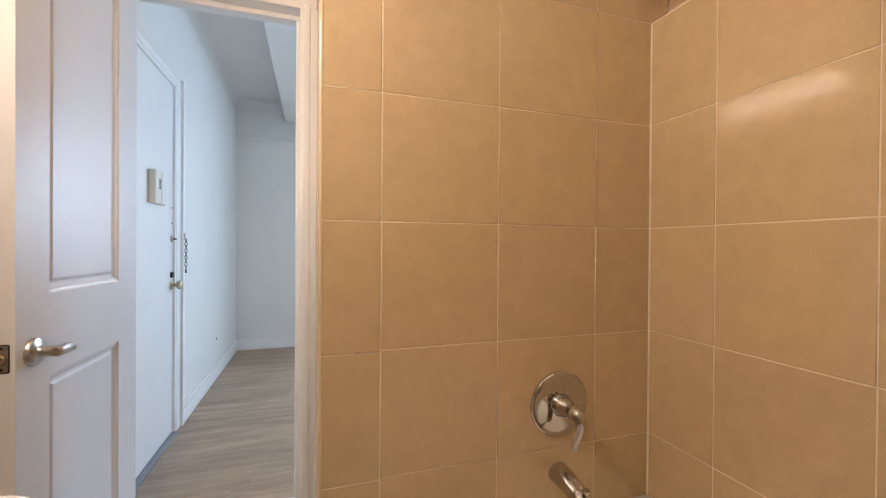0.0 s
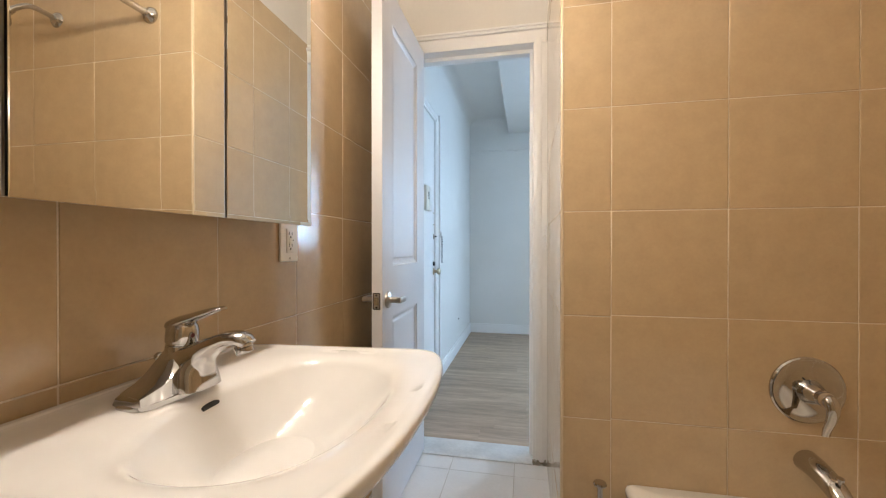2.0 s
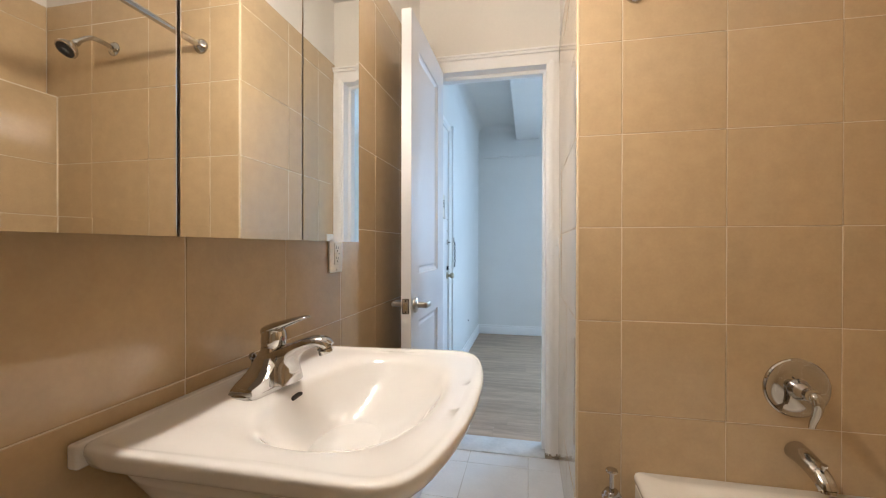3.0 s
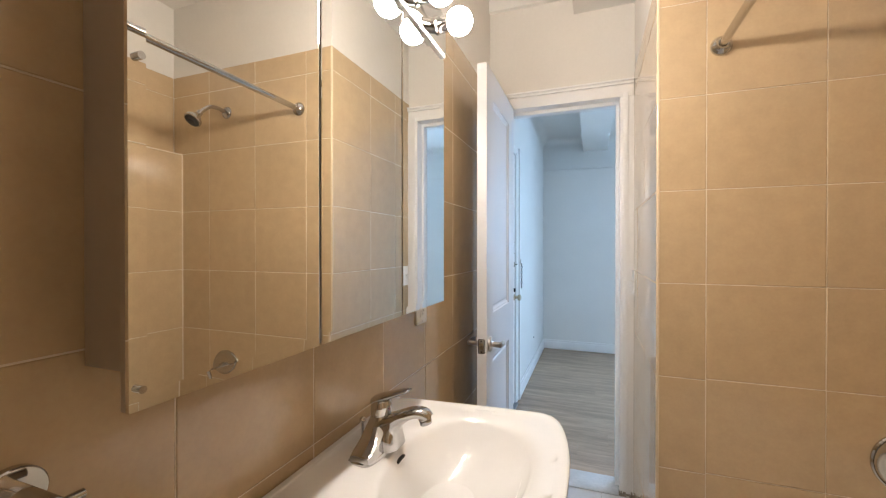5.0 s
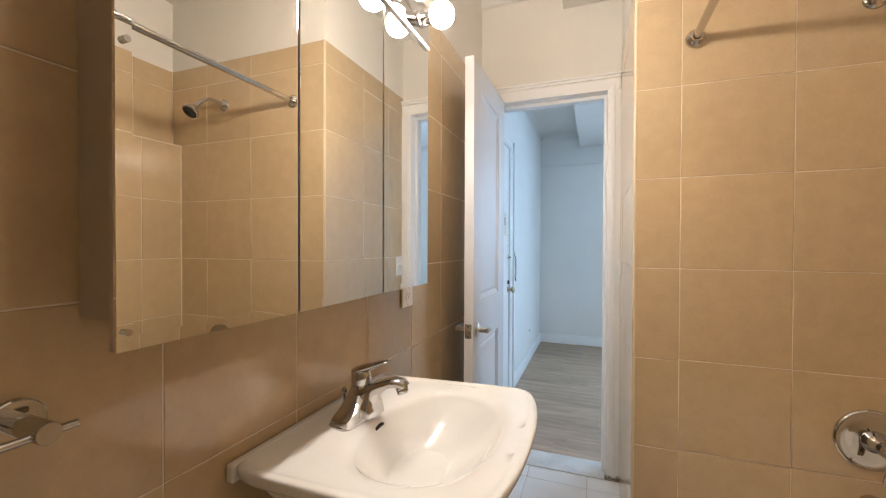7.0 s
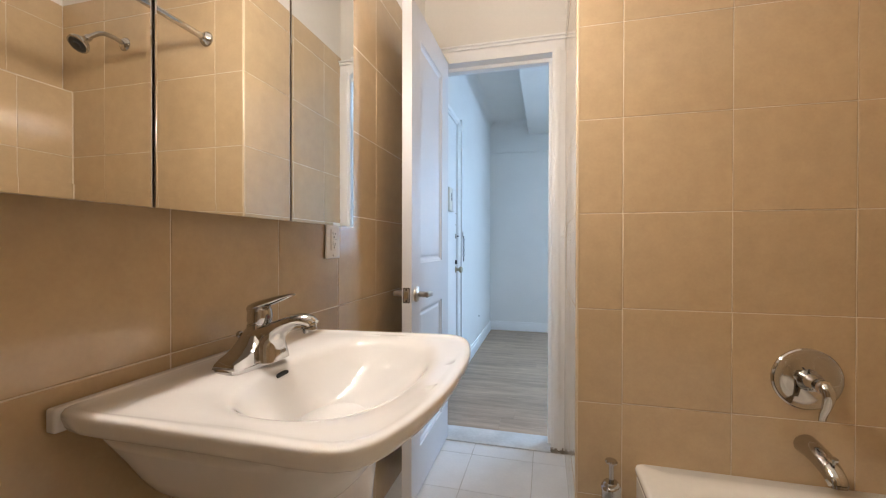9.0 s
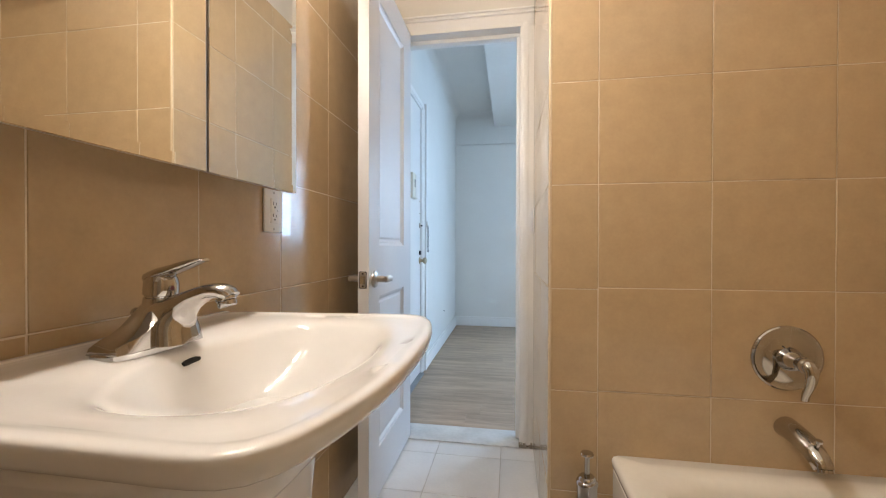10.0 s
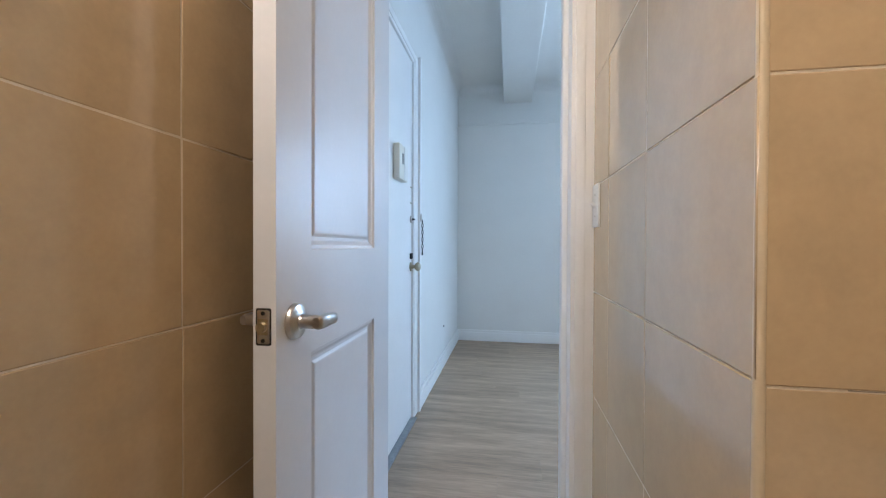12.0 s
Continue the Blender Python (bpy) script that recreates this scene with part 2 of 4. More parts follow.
bed(wall_west, WEST - 0.02, WEST - 0.0012, SOUTH, DOOR_WALL, 0, TILE_TOP - 0.002)
bed(wall_north, RETURN + 0.0012, EAST, 0.0012, 0.02, 0, TILE_TOP - 0.002)
bed(wall_north, RETURN + 0.0012, RETURN + 0.02, 0.021, DOOR_WALL, 0, TILE_TOP - 0.002)
bed(wall_east, EAST + 0.0012, EAST + 0.02, TUB_SOUTH, 0.0, 1.79, TILE_TOP - 0.002)
bed(wall_south, WEST, 0.0, SOUTH - 0.02, SOUTH - 0.0012, 0, TILE_TOP - 0.002)
bed(wall_tub_end, -0.012, -0.0012, SOUTH, TUB_SOUTH - 0.021, 0, TILE_TOP - 0.002)
bed(wall_tub_end, -0.0012, EAST, TUB_SOUTH - 0.02, TUB_SOUTH - 0.0012, 0, TILE_TOP - 0.002)

TILE_MESH = {}


def tile_mesh(w, h, mat, name, c=0.0015):
    """One tile with a chamfered edge: its back left foot at the origin, facing -y."""
    key = (round(w, 4), round(h, 4), mat.name)
    if key not in TILE_MESH:
        v, d = [], 0.006
        for y, i in ((0.0, 0.0), (-d + c * 0.5, 0.0), (-d, c)):
            v += [(i, y, i), (w - i, y, i), (w - i, y, h - i), (i, y, h - i)]
        f = [(8, 9, 10, 11)]
        for lo in (0, 4):
            f += [(lo + k, lo + (k + 1) % 4, lo + 4 + (k + 1) % 4, lo + 4 + k) for k in range(4)]
        me = bpy.data.meshes.new(name)
        me.from_pydata(v, [], f)
        me.materials.append(mat)
        for p in me.polygons[1:]:
            p.use_smooth = True
        TILE_MESH[key] = me
    return TILE_MESH[key]


def lay(parent, foot, turn, us, vs, mat=TILE, name="tile", tip=0.0008):
    """Lays tiles between the joints us along the wall and vs upwards. foot: where u = v = 0 on the finished face."""
    base = Matrix.Translation(foot) @ turn
    for u0, u1 in zip(us, us[1:]):
        for v0, v1 in zip(vs, vs[1:]):
            ob = new(name, tile_mesh(u1 - u0 - JOINT, v1 - v0 - JOINT, mat, name))
            ob.parent = parent
            lean = [radians(random.uniform(-0.12, 0.12)) for _ in range(2)]
            ob.matrix_basis = base @ Matrix.Translation((u0 + JOINT / 2, 0.006 + random.uniform(-tip, tip) * 0.5, v0 + JOINT / 2)) @ Euler((lean[0], 0, lean[1])).to_matrix().to_4x4()


def joints(lo, hi, first, step=PITCH):
    k = math.ceil((lo - first) / step - 0.05)
    out = [lo]
    while first + k * step < hi - 0.012:
        if first + k * step > lo + 0.012:
            out.append(first + k * step)
        k += 1
    return out + [hi]


TURN_N = Matrix.Identity(4)
TURN_W = Matrix.Rotation(radians(90), 4, "Z")
TURN_E = Matrix.Rotation(radians(-90), 4, "Z")
TURN_S = Matrix.Rotation(radians(180), 4, "Z")
VS = joints(0.0, TILE_TOP, 1.180)

# ---- the hall and living room ----
ENTRY_Y0, ENTRY_Y1, ENTRY_TOP = 0.99, 1.80, 2.06
bm = bmesh.new()
box(bm, HALL_W - 0.2, HALL_W, HALL_S, ENTRY_Y0 - 0.02, -0.1, HALL_CEIL)
box(bm, HALL_W - 0.2, HALL_W, ENTRY_Y1 + 0.02, HALL_N + 0.2, -0.1, HALL_CEIL)
box(bm, HALL_W - 0.2, HALL_W, ENTRY_Y0 - 0.02, ENTRY_Y1 + 0.02, ENTRY_TOP + 0.02, HALL_CEIL)
hall_west = structure("wall_hall_west", bm, WALL_PAINT, "white painted hall wall with the entrance door", "wall")

WIN_X0, WIN_X1, WIN_Z0, WIN_Z1 = 1.38, 2.72, 1.00, 2.20
bm = bmesh.new()
box(bm, HALL_W, WIN_X0, HALL_N, HALL_N + 0.2, -0.1, HALL_CEIL)
box(bm, WIN_X1, HALL_E + 0.2, HALL_N, HALL_N + 0.2, -0.1, HALL_CEIL)
box(bm, WIN_X0, WIN_X1, HALL_N, HALL_N + 0.2, -0.1, WIN_Z0)
box(bm, WIN_X0, WIN_X1, HALL_N, HALL_N + 0.2, WIN_Z1, HALL_CEIL)
hall_north = structure("wall_hall_north", bm, WALL_PAINT, "white painted far wall of the living room with a window", "wall")
bm = bmesh.new()
box(bm, HALL_E, HALL_E + 0.2, HALL_S - 0.15, HALL_N, -0.1, HALL_CEIL)
structure("wall_hall_east", bm, WALL_PAINT, "plain white painted living room wall", "wall")
bm = bmesh.new()
box(bm, EAST + 0.2, HALL_E, HALL_S - 0.15, HALL_S, -0.1, HALL_CEIL)
structure("wall_hall_south", bm, WALL_PAINT, "plain white painted living room wall", "wall")
bm = bmesh.new()
box(bm, HALL_W - 0.2, HALL_E + 0.2, HALL_S - 0.15, HALL_N + 0.2, HALL_CEIL, HALL_CEIL + 0.15)
structure("ceiling_hall", bm, CEIL_PAINT, "white painted hall ceiling", "ceiling")
bm = bmesh.new()
box(bm, -0.452, -0.17, HALL_S, HALL_N, 2.485, HALL_CEIL + 0.01, 0.006)
structure("ceiling_beam", bm, CEIL_PAINT, "boxed white painted ceiling beam across the hall", "beam")
# plaster cove and the ledge under it on the far and west walls
bm = bmesh.new()
for k in range(7):
    a0, a1 = math.pi / 2 * k / 7, math.pi / 2 * (k + 1) / 7
    r = 0.09
    p = [(r - r * math.sin(a0), r - r * math.cos(a0)), (r - r * math.sin(a1), r - r * math.cos(a1))]
    quad = [(HALL_W, HALL_N - p[0][0] * 1, HALL_CEIL - p[0][1]), (HALL_E, HALL_N - p[0][0], HALL_CEIL - p[0][1]),
            (HALL_E, HALL_N - p[1][0], HALL_CEIL - p[1][1]), (HALL_W, HALL_N - p[1][0], HALL_CEIL - p[1][1])]
    bm.faces.new([bm.verts.new(q) for q in quad])
    quad = [(HALL_W + p[0][0], HALL_S, HALL_CEIL - p[0][1]), (HALL_W + p[0][0], HALL_N, HALL_CEIL - p[0][1]),
            (HALL_W + p[1][0], HALL_N, HALL_CEIL - p[1][1]), (HALL_W + p[1][0], HALL_S, HALL_CEIL - p[1][1])]
    bm.faces.new([bm.verts.new(q) for q in quad])
structure("trim_cove", bm, WALL_PAINT, "curved white plaster cove under the hall ceiling", "cove", True)
bm = bmesh.new()
box(bm, HALL_W, HALL_E, HALL_N - 0.014, HALL_N, 2.265, 2.285, 0.005)
structure("trim_picture_rail", bm, WALL_PAINT, "thin painted picture rail on the far wall", "picture rail", True)


def baseboard(name, label, x0, x1, y0, y1, h=0.115, t=0.016, along="x", face=-1):
    bm = bmesh.new()
    if along == "x":
        box(bm, x0, x1, y0, y1, 0.0, h * 0.78, 0.002)
        ym, yk = (y0, y1) if face < 0 else (y1, y0)
        box(bm, x0, x1, min(ym - face * 0.005, yk), max(ym - face * 0.005, yk), h * 0.78, h, 0.004)
    else:
        box(bm, x0, x1, y0, y1, 0.0, h * 0.78, 0.002)
        xm, xk = (x1, x0)
        box(bm, xk, xm - 0.005, y0, y1, h * 0.78, h, 0.004)
    return structure(name, bm, GLOSS_PAINT, label, "baseboard", True)


baseboard("baseboard_north", "white painted moulded baseboard along the far wall", HALL_W, HALL_E, HALL_N - 0.016, HALL_N)
baseboard("baseboard_west", "white painted moulded baseboard along the hall wall", HALL_W, HALL_W + 0.016, ENTRY_Y1 + 0.135, HALL_N - 0.016, along="y")
bm = bmesh.new()
box(bm, HALL_W - 0.2, HALL_E, HALL_S, HALL_N, -0.12, -0.002)
hall_floor = structure("floor_hall", bm, PLANK_GAP, "grey oak look plank floor of the hall", "floor")
bm = bmesh.new()
box(bm, OPEN_W, OPEN_E, DOOR_WALL - 0.035, HALL_S + 0.02, -0.02, 0.0065, 0.003)
structure("trim_saddle", bm, MARBLE, "worn white marble saddle in the bathroom doorway", "threshold", True)

# outside the window
bm = bmesh.new()
box(bm, -120, 120, 4.2, 400, -9.2, -9.0)
structure("ground", bm, material("ground_outside", (0.16, 0.15, 0.13), 0.9, vary=0.3, scale=0.3, fine=4), "pale ground far below the window", "ground")

# ---- doorway ----
def casing(name, label, rects, depth_front):
    bm = bmesh.new()
    for r in rects:
        box(bm, *r, bevel=0.003)
    return structure(name, bm, GLOSS_PAINT, label, "door frame", True)


FRONT = DOOR_WALL - 0.018
casing("trim_door_casing", "white painted moulded casing round the bathroom doorway", [
    (OPEN_E, RETURN + 0.002, FRONT, DOOR_WALL, 0.011, OPEN_TOP),
    (OPEN_E + 0.012, OPEN_E + 0.040, FRONT - 0.005, FRONT + 0.004, 0.011, OPEN_TOP + 0.02),
    (WEST + 0.001, OPEN_W, FRONT, DOOR_WALL, 0.011, OPEN_TOP),
    (WEST + 0.001, RETURN - 0.001, FRONT, DOOR_WALL, OPEN_TOP, OPEN_TOP + 0.062),
    (WEST + 0.001, RETURN - 0.001, FRONT - 0.012, DOOR_WALL, OPEN_TOP + 0.062, OPEN_TOP + 0.076),
    (WEST + 0.001, RETURN - 0.001, FRONT - 0.020, DOOR_WALL, OPEN_TOP + 0.076, OPEN_TOP + 0.086),
], 0)
casing("trim_door_jamb", "white painted jamb and stop of the bathroom doorway", [
    (OPEN_E, OPEN_E + 0.02, DOOR_WALL, HALL_S + 0.015, 0.011, OPEN_TOP),
    (OPEN_W - 0.02, OPEN_W, DOOR_WALL, HALL_S + 0.015, 0.011, OPEN_TOP),
    (OPEN_W - 0.02, OPEN_E + 0.02, DOOR_WALL, HALL_S + 0.015, OPEN_TOP, OPEN_TOP + 0.02),
    (OPEN_E - 0.017, OPEN_E, 0.845, 0.90, 0.011, OPEN_TOP - 0.0202),
    (OPEN_W, OPEN_W + 0.012, 0.845, 0.90, 0.011, OPEN_TOP - 0.0202),
    (OPEN_W, OPEN_E, 0.845, 0.90, OPEN_TOP - 0.02, OPEN_TOP),
    (OPEN_E, RETURN + 0.05, HALL_S, HALL_S + 0.016, 0.0, OPEN_TOP),
], 0)
bm = bmesh.new()
rnd = random.Random(4)
for k in range(26):
    u = rnd.uniform(0, 1)
    x = OPEN_E - 0.004 + 0.066 * u
    w = rnd.uniform(0.003, 0.008)
    box(bm, x, x + w, FRONT - 0.006 - rnd.uniform(0, 0.006), FRONT + 0.004, 0.0, rnd.uniform(0.006, 0.026), 0.001, 1)
structure("trim_casing_caulk", bm, GRIME, "cracked dirty caulk at the foot of the casing", "caulk", True)
bm = bmesh.new()
rod(bm, (RETURN + 0.0052, 0.0052, 0.0), (RETURN + 0.0052, 0.0052, TILE_TOP), 0.0062, n=16)
structure("trim_tile_corner", bm, material("pale_bullnose", (0.63, 0.51, 0.35), 0.15, vary=0.1), "pale rounded tile edge on the outer wall corner", "tile edge", True)
bm = bmesh.new()
rod(bm, (LEDGE_EAST + 0.003, 0.0, 1.7875), (LEDGE_EAST + 0.003, TUB_SOUTH, 1.7875), 0.004, n=10)
rod(bm, (LEDGE_EAST - 0.001, -0.001, 0.38), (LEDGE_EAST - 0.001, -0.001, 1.789), 0.0035, n=8)
structure("trim_corner_caulk", bm, GROUT, "pale caulk along the bath wall corner and ledge", "caulk", True)

bm = bmesh.new()
box(bm, -0.062, -0.003, 0.0008, 0.003, 0.8704, 0.8716)
structure("trim_open_joint", bm, GRIME, "dark open joint between two wall tiles", "joint", False)


def panelled(bm, x0, x1, y0, y1, z0, z1, panels, depth=0.013):
    """A slab with sunk, raised-field panels in both faces (x0 and x1)."""
    for face, out in ((x1, 1), (x0, -1)):
        ys = sorted({y0, y1, *(p[0] for p in panels), *(p[1] for p in panels)})
        zs = sorted({z0, z1, *(p[2] for p in panels), *(p[3] for p in panels)})
        for a, b in zip(ys, ys[1:]):
            for c, d in zip(zs, zs[1:]):
                if any(p[0] <= a and b <= p[1] and p[2] <= c and d <= p[3] for p in panels):
                    continue
                bm.faces.new([bm.verts.new((face, *q)) for q in ((a, c), (b, c), (b, d), (a, d))])
        for a, b, c, d in panels:
            rings = []
            for inset, sink in ((0, 0), (0.003, 0.005), (0.009, 0.0065), (0.016, 0.0115), (0.020, depth), (0.026, depth), (0.032, 0.0095), (0.036, 0.009)):
                rings.append([bm.verts.new((face - out * sink, y, z)) for y, z in
                              ((a + inset, c + inset), (b - inset, c + inset), (b - inset, d - inset), (a + inset, d - inset))])
            for lo, hi in zip(rings, rings[1:]):
                for k in range(4):
                    bm.faces.new((lo[k], lo[(k + 1) % 4], hi[(k + 1) % 4], hi[k]))
            bm.faces.new(rings[-1])
    for q in (((x0, y0, z0), (x1, y0, z0), (x1, y0, z1), (x0, y0, z1)), ((x0, y1, z0), (x1, y1, z0), (x1, y1, z1), (x0, y1, z1)),
              ((x0, y0, z0), (x1, y0, z0), (x1, y1, z0), (x0, y1, z0)), ((x0, y0, z1), (x1, y0, z1), (x1, y1, z1), (x0, y1, z1))):
        bm.faces.new([bm.verts.new(p) for p in q])
    bmesh.ops.remove_doubles(bm, verts=bm.verts, dist=0.0002)


# the bathroom door, open at a right angle against the basin wall
DX0, DX1, DY0, DY1 = -0.808, -0.766, 0.165, 0.785
door = thing("door_1", (-0.79, 0.475, 0.013), "open white painted two-panel bathroom door on its hinges", "door")
door["kind"] = "structure"
bm = bmesh.new()
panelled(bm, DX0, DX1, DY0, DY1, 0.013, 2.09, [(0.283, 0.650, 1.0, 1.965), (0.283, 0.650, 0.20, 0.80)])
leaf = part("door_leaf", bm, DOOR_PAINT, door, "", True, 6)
LEV_Y, LEV_Z = 0.222, 0.872
for side, x in ((1, DX1), (-1, DX0)):
    bm = bmesh.new()
    m = Matrix.Translation((x, LEV_Y, LEV_Z)) @ Matrix.Rotation(radians(90 * side), 4, "Y")
    lathe(bm, [(0.0, 0.0), (0.033, 0.0), (0.033, 0.004), (0.030, 0.009), (0.024, 0.011), (0.014, 0.014), (0.012, 0.02), (0.012, 0.036), (0.0, 0.036)], m)
    rose = part("rose", bm, NICKEL, door, "satin nickel lever rose")
    bm = bmesh.new()
    if side > 0:
        rod(bm, (x + 0.012, LEV_Y, LEV_Z), (x + 0.046, LEV_Y, LEV_Z), 0.0125, n=28)
        path = smooth([(x + 0.047, LEV_Y - 0.012, LEV_Z), (x + 0.050, LEV_Y, LEV_Z), (x + 0.052, LEV_Y + 0.02, LEV_Z + 0.001), (x + 0.053, LEV_Y + 0.040, LEV_Z), (x + 0.052, LEV_Y + 0.060, LEV_Z - 0.003)], 4)
        n = len(path)
        ws = list(np.interp(np.linspace(0, 1, n), [0, 0.1, 0.5, 0.9, 1], [0.007, 0.009, 0.0085, 0.0065, 0.004]))
        hs = list(np.interp(np.linspace(0, 1, n), [0, 0.1, 0.5, 0.9, 1], [0.010, 0.0125, 0.0125, 0.010, 0.007]))
        tube(bm, path, ws, hs, side=Vector((1, 0, 0)), square=2.6)
    else:
        rod(bm, (x - 0.056, LEV_Y, LEV_Z), (x - 0.012, LEV_Y, LEV_Z), 0.0105, n=24)
        tube(bm, [(x - 0.053, LEV_Y - 0.011, LEV_Z), (x - 0.054, LEV_Y + 0.012, LEV_Z), (x - 0.055, LEV_Y + 0.05, LEV_Z), (x - 0.053, LEV_Y + 0.095, LEV_Z)], [0.009, 0.0105, 0.0105, 0.006], [0.006, 0.007, 0.007, 0.005], side=Vector((0, 0, 1)))
    part("lever", bm, NICKEL, rose, "satin nickel lever handle")
bm = bmesh.new()
box(bm, -0.802, -0.776, DY0 - 0.0015, DY0 + 0.01, 0.842, 0.902, 0.004)
plate = part("latch_plate", bm, NICKEL, door, "worn metal latch plate")
bm = bmesh.new()
box(bm, -0.8046, -0.7734, DY0 - 0.0008, DY0 + 0.01, 0.8393, 0.9047, 0.004)
part("latch_recess", bm, DARK, plate, "dark gap round the latch plate")
bm = bmesh.new()
box(bm, -0.799, -0.780, DY0 - 0.0022, DY0 + 0.01, 0.858, 0.886, 0.002)
rod(bm, (-0.7895, DY0 - 0.010, 0.872), (-0.7895, DY0 + 0.01, 0.872), 0.0085, n=20)
part("latch_bolt", bm, BRASS, plate)
for z in (0.849, 0.895):
    bm = bmesh.new()
    rod(bm, (-0.789, DY0 - 0.003, z), (-0.789, DY0 + 0.005, z), 0.0035, n=10)
    part("screw", bm, DARK, plate)
for z in (0.25, 1.05, 1.85):
    bm = bmesh.new()
    rod(bm, (-0.806, 0.789, z - 0.045), (-0.806, 0.789, z + 0.045), 0.006, n=12)
    box(bm, -0.808, -0.775, 0.7852, 0.7885, z - 0.045, z + 0.045)
    part("hinge", bm, NICKEL, door, "painted steel hinge")


# ---- pedestal basin ----
BC = Vector((-0.612, -0.684))
RIM = 0.8485
DRAIN_X = -0.672
N = 96


def basin_outline(a):
    """Distance from the bowl's centre to the basin's edge in direction a."""
    lo, hi = 0.0, 0.6
    for _ in range(40):
        r = (lo + hi) / 2
        x, y = BC.x + r * math.cos(a), BC.y + r * math.sin(a)
        v = abs(y - BC.y) / (0.304 if y < BC.y else 0.272 + 0.036 * min(1.0, max(0.0, (x - WEST) / 0.45)))
        front, back = -0.384 - 0.052 * v ** 2.4, WEST + 0.001
        g = v ** 13 + (abs(x - (front + back) / 2) / ((front - back) / 2)) ** 13
        lo, hi = (r, hi) if g < 1 else (lo, r)
    return lo


def basin_loop(kind, amount, z):
    out = []
    for k in range(N):
        a = 2 * math.pi * k / N
        bowl = ((abs(math.cos(a)) / 0.148) ** 2.25 + (abs(math.sin(a)) / 0.213) ** 2.25) ** (-1 / 2.25)
        edge = basin_outline(a)
        if kind == "bowl":
            r = bowl * amount
        elif kind == "deck":
            r = bowl + (edge - bowl) * amount
        else:
            r = edge - amount / max(0.35, 1.0)
        out.append((BC.x + r * math.cos(a), BC.y + r * math.sin(a), z))
    return out


def oval(cx, cy, sx, sy, z, p=2.0):
    out = []
    for k in range(N):
        a = 2 * math.pi * k / N
        c, s = math.cos(a), math.sin(a)
        out.append((cx + sx * math.copysign(abs(c) ** (2 / p), c), cy + sy * math.copysign(abs(s) ** (2 / p), s), z))
    return out


basin = thing("pedestal_sink", (-0.66, -0.69, 0.0), "white porcelain pedestal sink with an oval bowl and bowed front", "sink")
bm = bmesh.new()
loops = [oval(DRAIN_X, BC.y, 0.026, 0.026, 0.722), oval(DRAIN_X, BC.y, 0.034, 0.034, 0.7255)]
for f, z in ((0.32, 0.7285), (0.5, 0.741), (0.66, 0.760), (0.78, 0.780), (0.87, 0.798), (0.93, 0.811), (0.97, 0.8195), (1.0, 0.8265)):
    shift = (DRAIN_X - BC.x) * (1 - f) ** 1.2
    loops.append([(x + shift, y, z) for x, y, _ in basin_loop("bowl", f, z)])
loops += [basin_loop("deck", 0.05, RIM - 0.0165), basin_loop("deck", 0.11, RIM - 0.0125), basin_loop("deck", 0.19, RIM - 0.0092), basin_loop("deck", 0.30, RIM - 0.0064), basin_loop("deck", 0.45, RIM - 0.0047), basin_loop("deck", 0.65, RIM - 0.0036),
          basin_loop("edge", 0.030, RIM - 0.0028), basin_loop("edge", 0.024, RIM - 0.0018), basin_loop("edge", 0.019, RIM - 0.0005), basin_loop("edge", 0.014, RIM),
          basin_loop("edge", 0.0065, RIM - 0.0002), basin_loop("edge", 0.003, RIM - 0.0014), basin_loop("edge", 0.0008, RIM - 0.0040), basin_loop("edge", 0.0006, RIM - 0.010), basin_loop("edge", 0.0045, RIM - 0.022),
          basin_loop("edge", 0.0085, RIM - 0.0285), basin_loop("edge", 0.0125, RIM - 0.0315), basin_loop("edge", 0.018, RIM - 0.0335), basin_loop("edge", 0.026, RIM - 0.035),
          oval(-0.690, -0.69, 0.207, 0.278, 0.806, 5.0), oval(-0.693, -0.69, 0.202, 0.270, 0.792, 5.0), oval(-0.698, -0.69, 0.194, 0.252, 0.762, 4.6), oval(-0.702, -0.69, 0.187, 0.234, 0.730, 4.4),
          oval(-0.705, -0.69, 0.180, 0.218, 0.704, 4.2), oval(-0.705, -0.69, 0.173, 0.208, 0.694, 4.2), oval(-0.705, -0.69, 0.165, 0.198, 0.690, 4.2), oval(-0.705, -0.69, 0.10, 0.10, 0.689, 3.0)]
loft(bm, loops, True, True)
bowl = part("bowl", bm, PORCELAIN, basin, "", True, 75)
bm = bmesh.new()
box(bm, WEST + 0.001, WEST + 0.020, -0.984, -0.418, 0.815, RIM + 0.0015, 0.006, 5)
part("back_ledge", bm, PORCELAIN, basin)
bm = bmesh.new()
loft(bm, [oval(-0.685, -0.69, 0.135, 0.135, 0.735, 3.4), oval(-0.69, -0.69, 0.126, 0.122, 0.67, 3.4), oval(-0.69, -0.69, 0.119, 0.110, 0.58, 3.4), oval(-0.69, -0.69, 0.112, 0.098, 0.45, 3.4), oval(-0.69, -0.69, 0.11, 0.094, 0.25, 3.4),
          oval(-0.69, -0.69, 0.116, 0.104, 0.10, 3.4), oval(-0.69, -0.69, 0.128, 0.118, 0.04, 3.4), oval(-0.69, -0.69, 0.130, 0.120, 0.0, 3.4)])
part("pedestal", bm, PORCELAIN, basin)
bm = bmesh.new()
tube(bm, [(-0.7525, -0.694, 0.8135), (-0.7550, -0.688, 0.8135), (-0.7560, -0.677, 0.814), (-0.7550, -0.666, 0.8145), (-0.7525, -0.660, 0.8145)], [0.0030, 0.0048, 0.0052, 0.0048, 0.0030], side=Vector((0.55, 0, 0.83)))
part("overflow_slot", bm, DARK, bowl, "dark overflow slot")
